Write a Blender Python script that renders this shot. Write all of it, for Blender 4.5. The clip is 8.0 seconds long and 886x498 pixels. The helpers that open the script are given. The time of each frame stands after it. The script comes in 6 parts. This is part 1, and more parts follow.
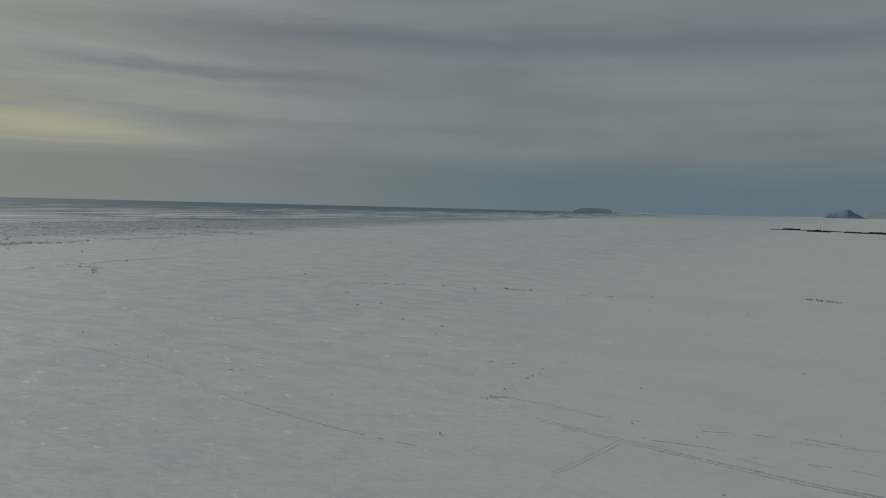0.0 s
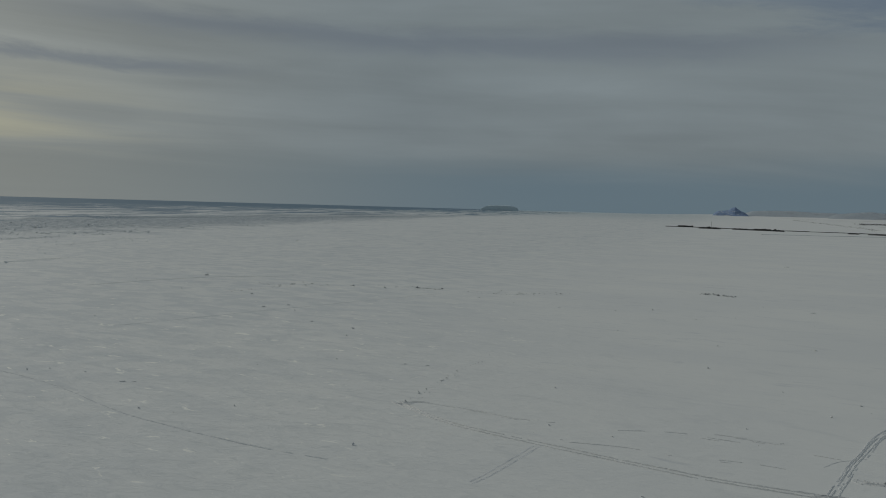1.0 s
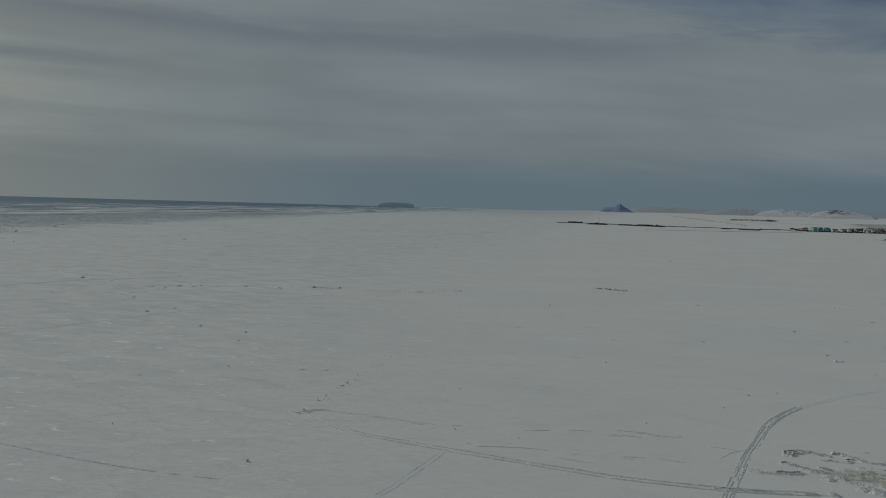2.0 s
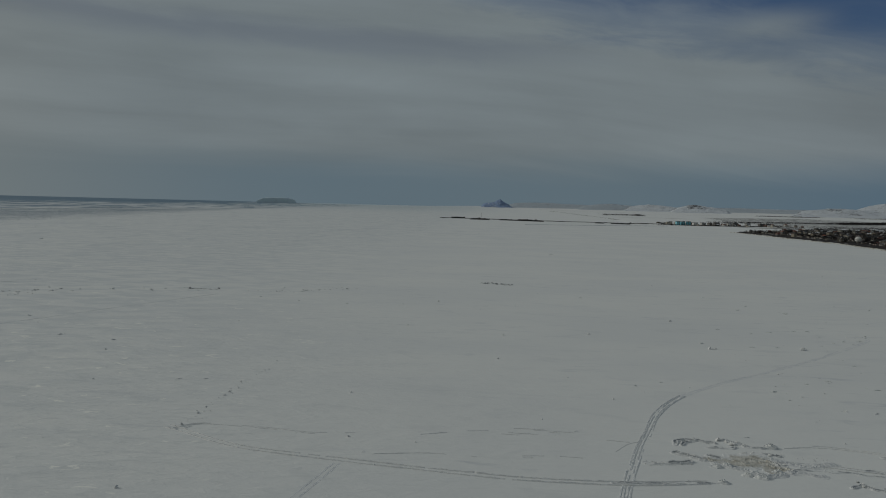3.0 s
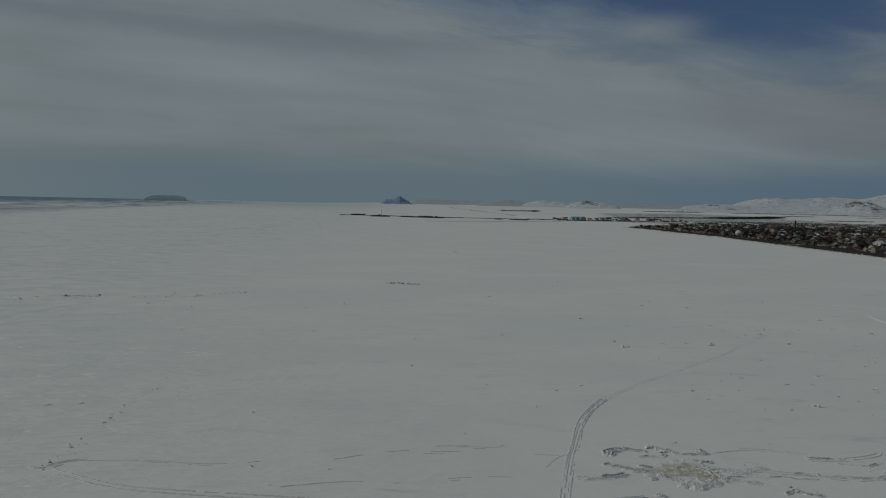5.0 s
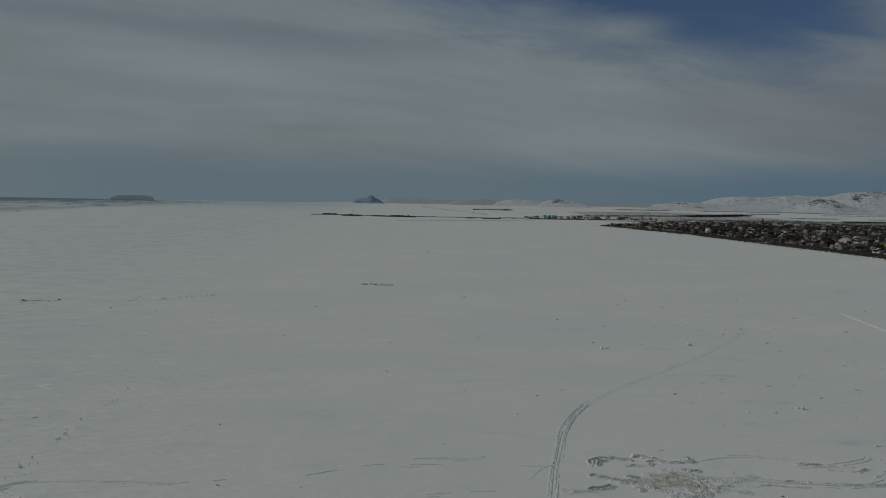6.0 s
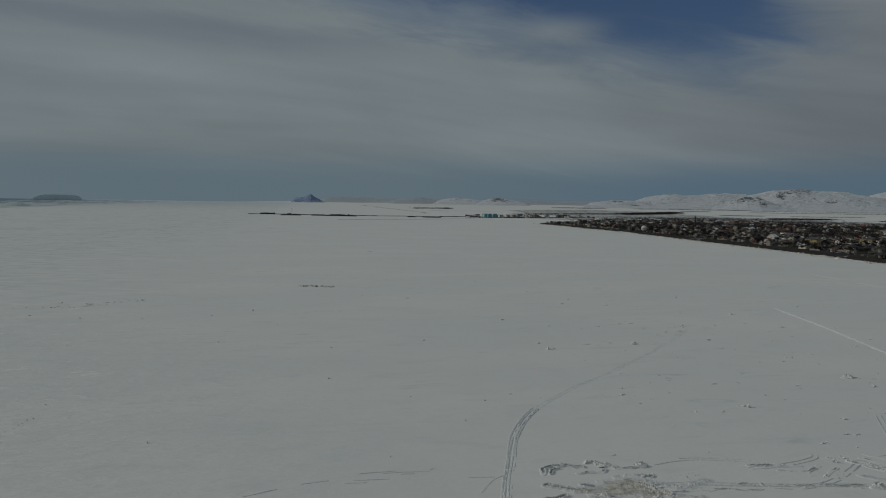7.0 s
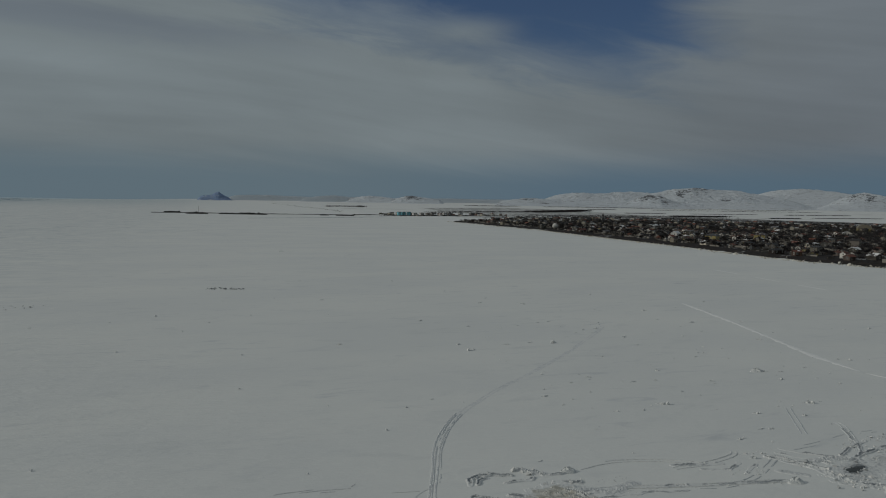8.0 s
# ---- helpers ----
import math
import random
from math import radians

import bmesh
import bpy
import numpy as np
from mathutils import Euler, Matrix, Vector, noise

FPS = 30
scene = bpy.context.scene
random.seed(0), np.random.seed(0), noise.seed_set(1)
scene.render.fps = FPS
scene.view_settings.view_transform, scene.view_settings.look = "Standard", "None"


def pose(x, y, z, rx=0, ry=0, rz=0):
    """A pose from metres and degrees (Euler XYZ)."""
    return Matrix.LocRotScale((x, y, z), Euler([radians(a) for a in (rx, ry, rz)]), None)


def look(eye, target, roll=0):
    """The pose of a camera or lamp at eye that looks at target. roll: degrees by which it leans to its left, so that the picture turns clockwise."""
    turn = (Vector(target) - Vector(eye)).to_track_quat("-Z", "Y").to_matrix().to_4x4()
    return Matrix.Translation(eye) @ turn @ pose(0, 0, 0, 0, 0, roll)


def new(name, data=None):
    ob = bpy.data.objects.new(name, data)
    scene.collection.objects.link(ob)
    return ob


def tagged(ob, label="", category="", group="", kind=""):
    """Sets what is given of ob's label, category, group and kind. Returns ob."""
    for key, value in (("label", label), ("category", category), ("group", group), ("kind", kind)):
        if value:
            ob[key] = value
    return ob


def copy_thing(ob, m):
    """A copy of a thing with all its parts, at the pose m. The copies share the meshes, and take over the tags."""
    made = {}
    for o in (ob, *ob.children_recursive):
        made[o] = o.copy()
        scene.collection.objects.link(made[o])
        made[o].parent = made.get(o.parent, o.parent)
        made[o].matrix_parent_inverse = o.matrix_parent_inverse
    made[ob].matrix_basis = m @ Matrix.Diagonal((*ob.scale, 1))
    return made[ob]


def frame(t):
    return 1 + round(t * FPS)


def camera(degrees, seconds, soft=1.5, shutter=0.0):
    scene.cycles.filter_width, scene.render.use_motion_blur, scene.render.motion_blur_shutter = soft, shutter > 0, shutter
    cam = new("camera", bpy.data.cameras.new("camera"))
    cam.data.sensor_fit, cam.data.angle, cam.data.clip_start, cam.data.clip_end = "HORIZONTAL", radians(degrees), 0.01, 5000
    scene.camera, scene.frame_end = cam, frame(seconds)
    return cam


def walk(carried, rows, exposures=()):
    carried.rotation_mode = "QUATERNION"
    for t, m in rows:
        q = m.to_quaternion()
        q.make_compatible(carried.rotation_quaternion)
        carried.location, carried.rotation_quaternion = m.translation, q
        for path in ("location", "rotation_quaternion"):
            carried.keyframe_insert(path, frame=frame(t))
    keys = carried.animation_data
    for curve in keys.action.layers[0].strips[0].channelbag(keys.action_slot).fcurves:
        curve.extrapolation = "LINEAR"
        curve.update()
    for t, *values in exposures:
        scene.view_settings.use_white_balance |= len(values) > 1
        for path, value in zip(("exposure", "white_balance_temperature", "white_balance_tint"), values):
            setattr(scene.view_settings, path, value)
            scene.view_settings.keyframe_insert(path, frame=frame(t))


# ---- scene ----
cam = camera(64.8, 8.0, soft=1.0)
PATH = [
    (0, (6.612, -2.615, 31.63), (5.631, -0.876, 31.507), 1.5),
    (0.5, (5.42, -0.785, 31.73), (4.53, 1.002, 31.608), 1.5),
    (1, (4.088, 0.94, 31.755), (3.342, 2.791, 31.632), 1.6),
    (1.5, (3.108, 2.746, 31.865), (2.511, 4.65, 31.741), 1.6),
    (1.7, (2.69, 3.484, 31.874), (2.142, 5.403, 31.75), 1.6),
    (2.8, (0.368, 7.869, 31.797), (0.168, 9.855, 31.67), 1.5),
    (3, (-0.012, 8.699, 31.808), (-0.148, 10.69, 31.68), 1.5),
    (3.5, (-0.892, 10.796, 31.91), (-0.894, 12.792, 31.781), 1.4),
    (4, (-1.555, 12.932, 31.967), (-1.473, 14.926, 31.837), 1.4),
    (4.5, (-2.0, 15.137, 32.024), (-1.873, 17.129, 31.893), 1.3),
    (4.7, (-2.145, 15.996, 32.015), (-2.005, 17.987, 31.884), 1.3),
    (5.8, (-2.612, 21.021, 32.131), (-2.417, 23.007, 32.0), 1.1),
    (6, (-2.633, 21.883, 32.143), (-2.403, 23.865, 32.011), 1.1),
    (6.5, (-2.744, 24.107, 32.207), (-2.42, 26.076, 32.075), 1.0),
    (7, (-2.634, 26.285, 32.272), (-2.237, 28.241, 32.139), 0.9),
    (7.5, (-2.488, 28.51, 32.371), (-1.988, 30.442, 32.237), 0.9),
    (8, (-2.474, 30.801, 32.447), (-1.839, 32.693, 32.312), 0.9),
]
walk(cam, [(t, look(eye, target, roll)) for t, eye, target, roll in PATH],
     exposures=[(0, -0.52), (1.5, -0.58), (3.5, -0.68), (6.0, -0.67), (8.0, -0.65)])

# ---------------------------------------------------------------- sky and sun
SUN_AZ, SUN_EL = radians(-72), radians(25)   # azimuth from +y towards +x

world = bpy.data.worlds.new("winter_sky")
scene.world = world
world.use_nodes = True


class Nodes:
    """Short writing for node trees."""

    def __init__(self, tree):
        self.t = tree

    def node(self, kind):
        return self.t.nodes.new(kind)

    def put(self, socket, v):
        if isinstance(v, bpy.types.NodeSocket):
            self.t.links.new(v, socket)
        elif isinstance(v, (tuple, list)) and socket.type == "RGBA" and len(v) == 3:
            socket.default_value = (*v, 1)
        else:
            socket.default_value = v

    def math(self, op, a, b=0.0, c=0.0, clamp=False):
        n = self.node("ShaderNodeMath")
        n.operation, n.use_clamp = op, clamp
        for s, v in zip(n.inputs, (a, b, c)):
            self.put(s, v)
        return n.outputs[0]

    def ramp(self, v, lo, hi, smooth=True):
        n = self.node("ShaderNodeMapRange")
        n.interpolation_type = "SMOOTHSTEP" if smooth else "LINEAR"
        for s, x in zip(n.inputs, (v, lo, hi, 0.0, 1.0)):
            self.put(s, x)
        return n.outputs[0]

    def mix(self, f, a, b):
        n = self.node("ShaderNodeMix")
        n.data_type = "RGBA"
        self.put(n.inputs[0], f)
        self.put(n.inputs[6], a)
        self.put(n.inputs[7], b)
        return n.outputs[2]

    def scale(self, col, f):
        n = self.node("ShaderNodeVectorMath")
        n.operation = "SCALE"
        self.put(n.inputs[0], col)
        self.put(n.inputs["Scale"], f)
        return n.outputs[0]

    def tint(self, col, by):
        n = self.node("ShaderNodeVectorMath")
        n.operation = "MULTIPLY"
        self.put(n.inputs[0], col)
        n.inputs[1].default_value = by
        return n.outputs[0]

    def vec(self, x, y, z=0.0):
        n = self.node("ShaderNodeCombineXYZ")
        for s, v in zip(n.inputs, (x, y, z)):
            self.put(s, v)
        return n.outputs[0]

    def noise(self, v, scale=1.0, detail=4.0, rough=0.55, distort=0.0):
        n = self.node("ShaderNodeTexNoise")
        self.put(n.inputs["Vector"], v)
        self.put(n.inputs["Scale"], scale)
        self.put(n.inputs["Detail"], detail)
        self.put(n.inputs["Roughness"], rough)
        self.put(n.inputs["Distortion"], distort)
        return n.outputs[0]

    def mapped(self, v, loc=(0, 0, 0), rot=(0, 0, 0), size=(1, 1, 1)):
        n = self.node("ShaderNodeMapping")
        for k, x in zip(("Location", "Rotation", "Scale"), (loc, rot, size)):
            n.inputs[k].default_value = x
        self.put(n.inputs[0], v)
        return n.outputs[0]

    def split(self, v):
        n = self.node("ShaderNodeSeparateXYZ")
        self.put(n.inputs[0], v)
        return n.outputs

    def bump(self, height, strength, distance):
        n = self.node("ShaderNodeBump")
        n.inputs["Strength"].default_value = strength
        n.inputs["Distance"].default_value = distance
        self.put(n.inputs["Height"], height)
        return n.outputs[0]


W = Nodes(world.node_tree)
clear = W.node("ShaderNodeTexSky")
clear.sky_type, clear.sun_disc, clear.sun_elevation, clear.sun_rotation = "NISHITA", False, SUN_EL, SUN_AZ
clear = W.tint(clear.outputs[0], (0.034, 0.042, 0.056))
way = W.node("ShaderNodeTexCoord").outputs["Generated"]
dx, dy, dz = W.split(way)
az = W.math("DEGREES", W.math("ARCTAN2", dx, dy))
el = W.math("DEGREES", W.math("ARCSINE", W.math("MAXIMUM", dz, 0.0)))
# the veil lies in long level streaks that tilt down towards the land
slant = W.math("MULTIPLY_ADD", W.math("SMOOTH_MAX", az, 0.0, 14.0), 0.16, el)
broad = W.noise(W.vec(W.math("MULTIPLY", az, 0.030), W.math("MULTIPLY", slant, 0.17), 1.3), 1.0, 3, 0.5, 0.3)
streaks = W.noise(W.vec(W.math("MULTIPLY", az, 0.032), W.math("MULTIPLY", slant, 0.50), 7.4), 1.0, 5, 0.55, 0.35)
wisps = W.noise(W.vec(W.math("MULTIPLY", az, 0.10), W.math("MULTIPLY", slant, 0.42), 3.7), 1.0, 6, 0.6, 0.5)


def bell(v, centre, half):
    """One at the centre, falling to nothing at centre - half and centre + half."""
    return W.math("SUBTRACT", 1.0, W.ramp(W.math("ABSOLUTE", W.math("SUBTRACT", v, centre)), 0.0, half))


# colours of the veil: pale towards the sun with a yellow glow low down, cooler away from it, blue-grey haze at the foot
west = W.ramp(az, -24, -66)
veil = W.mix(west, (0.254, 0.300, 0.320), (0.385, 0.408, 0.385))
veil = W.mix(W.ramp(az, 15, 55), veil, (0.212, 0.246, 0.276))
glow = W.math("MULTIPLY", W.math("MULTIPLY", W.ramp(az, -36, -66), bell(el, 5.2, 5.5)), W.ramp(streaks, 0.34, 0.62))
veil = W.mix(W.math("MULTIPLY", glow, 0.85), veil, (0.455, 0.435, 0.300))
haze = W.mix(W.ramp(az, -64, -12), (0.300, 0.318, 0.300), (0.167, 0.235, 0.281))
haze = W.mix(W.ramp(az, 8, 34), haze, (0.128, 0.204, 0.272))
shade = W.math("MULTIPLY_ADD", broad, 0.62, 0.69)
shade = W.math("MULTIPLY", shade, W.math("MULTIPLY_ADD", streaks, W.math("MULTIPLY_ADD", west, 0.42, 0.26), W.math("MULTIPLY_ADD", west, -0.21, 0.87)))
shade = W.math("MULTIPLY", shade, W.math("MULTIPLY_ADD", wisps, 0.16, 0.92))
veil = W.scale(veil, shade)
# long thin grey-blue streaks across the veil
drift_el = W.math("MULTIPLY_ADD", wisps, 2.6, W.math("MULTIPLY_ADD", streaks, 1.6, W.math("MULTIPLY_ADD", az, 0.018, el)))
line = W.math("MULTIPLY", bell(drift_el, 14.5, 1.7), W.math("MULTIPLY", W.ramp(az, -58, -40), W.ramp(az, 14, -4)))
line_low = W.math("MULTIPLY", bell(drift_el, 11.2, 0.9), W.math("MULTIPLY", W.ramp(az, -66, -52), W.ramp(az, -34, -46)))
line = W.math("MULTIPLY", W.math("MAXIMUM", line, line_low), 0.52)
veil = W.mix(line, veil, (0.172, 0.208, 0.262))
# a clear gap in the veil: a long torn edge below, a softer one towards the land, and wisps left inside it
edge = W.math("MULTIPLY_ADD", az, -0.19, 14.9)
edge = W.math("ADD", edge, W.math("ADD", W.math("MULTIPLY_ADD", wisps, 5.6, -2.8), W.math("MULTIPLY_ADD", broad, 2.4, -1.2)))
above = W.math("SUBTRACT", el, edge)
gap = W.math("MULTIPLY_ADD", W.ramp(above, -0.8, 1.2), 0.42, W.math("MULTIPLY", W.ramp(above, 0.8, 4.6), 0.58))
rim_az = W.math("ADD", W.math("MULTIPLY_ADD", el, -0.34, az), W.math("MULTIPLY_ADD", wisps, 9.0, -4.5))
gap = W.math("MULTIPLY", gap, W.math("MULTIPLY", W.ramp(rim_az, 37.6, 28.6), W.ramp(az, -9, 3)))
scrap = W.math("MULTIPLY", bell(az, 20.5, 5.5), bell(W.math("MULTIPLY_ADD", wisps, 1.6, el), 14.3, 1.5))
gap = W.math("MULTIPLY", gap, W.math("MULTIPLY_ADD", scrap, -0.6, 1.0))
gap = W.math("MULTIPLY", gap, W.math("SUBTRACT", 1.0, W.ramp(el, 22, 40)))
sky = W.mix(gap, veil, clear)
hz = W.math("SUBTRACT", 1.0, W.ramp(W.math("ADD", el, W.math("MULTIPLY_ADD", streaks, 2.2, -1.1)), 1.4, 5.0))
sky = W.mix(W.math("MULTIPLY", hz, W.math("MULTIPLY_ADD", west, -0.3, 0.94)), sky, haze)
back = world.node_tree.nodes["Background"]
W.put(back.inputs[0], sky)
back.inputs[1].default_value = 1.0

lamp = bpy.data.lights.new("sun", "SUN")
lamp.energy, lamp.angle, lamp.color = 1.5, radians(3), (0.99, 0.955, 0.872)
sun = new("sun", lamp)
sun_from = Vector((math.sin(SUN_AZ) * math.cos(SUN_EL), math.cos(SUN_AZ) * math.cos(SUN_EL), math.sin(SUN_EL)))
sun.matrix_world = look(sun_from * 200, (0, 0, 0))


# ---------------------------------------------------------------- materials
def material(name, base, rough=0.8, metal=0.0):
    m = bpy.data.materials.new(name)
    m.use_nodes = True
    n = Nodes(m.node_tree)
    p = m.node_tree.nodes["Principled BSDF"]
    n.put(p.inputs["Base Color"], base)
    p.inputs["Roughness"].default_value = rough
    p.inputs["Metallic"].default_value = metal
    return m, n, p


def world_place(n):
    return n.node("ShaderNodeNewGeometry").outputs["Position"]


def flag(n, name):
    a = n.node("ShaderNodeAttribute")
    a.attribute_name = name
    return a.outputs["Fac"]


def ground_material():
    m, n, p = material("ice_and_snow", (0.8, 0.8, 0.8), 0.7)
    pos = world_place(n)
    x, y, z = n.split(pos)
    wind = n.mapped(pos, (0, 0, 0), (0, 0, radians(8)), (0.5, 1, 1))
    broad = n.noise(wind, 0.028, 4, 0.55, 0.3)
    mid = n.noise(wind, 0.16, 4, 0.6, 0.6)
    fine = n.noise(wind, 1.3, 3, 0.6, 0.2)
    snow = n.mix(n.ramp(broad, 0.32, 0.68), (0.68, 0.70, 0.705), (0.725, 0.74, 0.733))
    snow = n.mix(n.math("MULTIPLY", n.ramp(mid, 0.55, 0.72), 0.35), snow, (0.58, 0.605, 0.62))
    snow = n.mix(n.math("MULTIPLY", n.ramp(fine, 0.6, 0.8), 0.25), snow, (0.60, 0.62, 0.63))
    # wind-scoured ice with bright drift scraps, towards the open side
    scour = n.math("MULTIPLY", n.ramp(x, -20, -130), n.ramp(mid, 0.40, 0.60))
    snow = n.mix(n.math("MULTIPLY", scour, 0.45), snow, (0.50, 0.545, 0.58))
    ripple = n.noise(n.mapped(pos, (0, 0, 0), (0, 0, radians(14)), (0.36, 1, 1)), 0.75, 5, 0.66, 0.8)
    open_side = n.math("MULTIPLY", n.math("MULTIPLY_ADD", n.ramp(x, 30, -70), 0.9, 0.1), n.math("MAXIMUM", n.math("MULTIPLY_ADD", n.ramp(y, 330, 110), 0.75, 0.25), n.ramp(x, -90, -190)))
    snow = n.mix(n.math("MULTIPLY", n.ramp(ripple, 0.50, 0.66), n.math("MULTIPLY", open_side, 0.30)), snow, (0.52, 0.555, 0.57))
    scrap = n.math("MULTIPLY", n.ramp(n.noise(n.mapped(pos, (9, 4, 0), (0, 0, radians(14)), (0.45, 1, 1)), 0.42, 5, 0.62, 0.9), 0.625, 0.675), n.ramp(x, -15, -50))
    snow = n.mix(n.math("MULTIPLY", scrap, n.math("MULTIPLY", open_side, 0.9)), snow, (0.90, 0.90, 0.85))
    # grey streaks where the wind has swept the crust bare
    swept = n.noise(n.mapped(pos, (17, 3, 0), (0, 0, radians(4)), (0.09, 0.32, 1)), 1.0, 4, 0.6, 0.6)
    snow = n.mix(n.math("MULTIPLY", n.ramp(swept, 0.55, 0.76), n.ramp(n.noise(pos, 0.02, 3), 0.40, 0.60)), snow, (0.575, 0.60, 0.625))
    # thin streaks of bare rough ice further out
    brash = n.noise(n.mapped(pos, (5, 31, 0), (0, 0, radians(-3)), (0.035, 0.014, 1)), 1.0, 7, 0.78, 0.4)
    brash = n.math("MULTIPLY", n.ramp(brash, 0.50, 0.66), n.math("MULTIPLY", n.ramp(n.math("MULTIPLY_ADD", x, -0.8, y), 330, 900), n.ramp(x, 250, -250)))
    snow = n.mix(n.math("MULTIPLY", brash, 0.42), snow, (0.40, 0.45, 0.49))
    # distance haze painted as blue-grey into the colour of the far ice
    far_haze = n.math("MULTIPLY", n.ramp(n.math("POWER", n.math("ADD", n.math("MULTIPLY", x, x), n.math("MULTIPLY", y, y)), 0.5), 1900, 4000), n.ramp(x, 250, -450))
    snow = n.mix(n.math("MULTIPLY", far_haze, n.math("MULTIPLY_ADD", n.ramp(broad, 0.35, 0.65), 0.35, 0.30)), snow, (0.36, 0.45, 0.50))
    # belts of pack ice and open leads out at sea
    belts = n.noise(n.mapped(pos, (40, 0, 0), (0, 0, radians(-5)), (1 / 70, 1 / 330, 1)), 1.0, 9, 0.80, 0.8)
    sea = n.ramp(x, -900, -3000, False)
    thr = n.math("MULTIPLY_ADD", sea, -0.13, 0.515)
    out = n.math("POWER", n.math("ADD", n.math("MULTIPLY", x, x), n.math("MULTIPLY", y, y)), 0.5)
    thr = n.math("MULTIPLY_ADD", n.math("MULTIPLY", n.ramp(out, 2900, 3900), n.ramp(x, -1000, -1900)), -0.08, thr)
    lead = n.math("MULTIPLY", n.ramp(n.math("SUBTRACT", belts, thr), -0.02, 0.035), n.ramp(x, -700, -900))
    rub = n.math("MULTIPLY", n.ramp(n.math("ADD", n.math("MULTIPLY_ADD", y, 0.16, x), n.math("MULTIPLY", broad, 260)), -250, -420),
                 n.ramp(n.math("ADD", x, n.math("MULTIPLY", broad, 420)), -800, -520))
    # grey rubble ice; its dark speckle is painted shade of the blocks' far sides
    crumbs = n.noise(n.mapped(pos, (0, 0, 0), (0, 0, 0), (1, 0.45, 1)), 0.26, 5, 0.75, 0.4)
    rub_ice_shade = n.mix(n.ramp(crumbs, 0.42, 0.58), (0.56, 0.60, 0.62), (0.15, 0.20, 0.255))
    snow = n.mix(n.math("MULTIPLY", rub, 0.95), snow, rub_ice_shade)
    snow = n.mix(n.math("MULTIPLY", lead, 0.88), snow, (0.085, 0.165, 0.245))
    # town earth: brown winter ground with scraps of snow
    grit = n.noise(pos, 0.05, 5, 0.65, 0.4)
    soil = n.mix(n.ramp(n.noise(pos, 0.4, 3), 0.35, 0.65), (0.018, 0.016, 0.016), (0.044, 0.037, 0.032))
    soil = n.mix(n.ramp(grit, 0.60, 0.68), soil, (0.55, 0.56, 0.57))
    earth = n.ramp(n.math("ADD", flag(n, "earth"), n.math("MULTIPLY_ADD", grit, 0.8, -0.4)), 0.35, 0.6)
    # fields behind the town: stubble and heath showing through the snow
    heath = n.noise(n.mapped(pos, (0, 0, 0), (0, 0, radians(25)), (1 / 420, 1 / 130, 1)), 1.0, 6, 0.68, 0.4)
    field = n.math("MULTIPLY", n.ramp(heath, 0.56, 0.68), flag(n, "land"))
    snow = n.mix(n.math("MULTIPLY", field, 0.55), snow, (0.20, 0.19, 0.18))
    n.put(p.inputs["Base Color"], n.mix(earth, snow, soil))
    n.put(p.inputs["Roughness"], n.math("MULTIPLY_ADD", fine, 0.1, 0.75))
    n.put(p.inputs["Specular IOR Level"], 0.13)
    relief = n.math("ADD", n.math("MULTIPLY", mid, 0.5), n.math("ADD", n.math("MULTIPLY", fine, 0.16), n.math("MULTIPLY", ripple, 0.5)))
    relief = n.math("MULTIPLY", relief, n.math("MULTIPLY_ADD", open_side, 1.0, 0.36))
    n.put(p.inputs["Normal"], n.bump(relief, 0.7, 0.45))
    return m


def snow_material(name, light, dark, size, bump=0.4):
    m, n, p = material(name, light, 0.7)
    pos = world_place(n)
    a = n.noise(pos, size, 5, 0.6, 0.3)
    n.put(p.inputs["Base Color"], n.mix(n.ramp(a, 0.38, 0.66), light, dark))
    n.put(p.inputs["Normal"], n.bump(n.noise(pos, size * 6, 3), bump, 0.08))
    p.inputs["Specular IOR Level"].default_value = 0.3
    return m


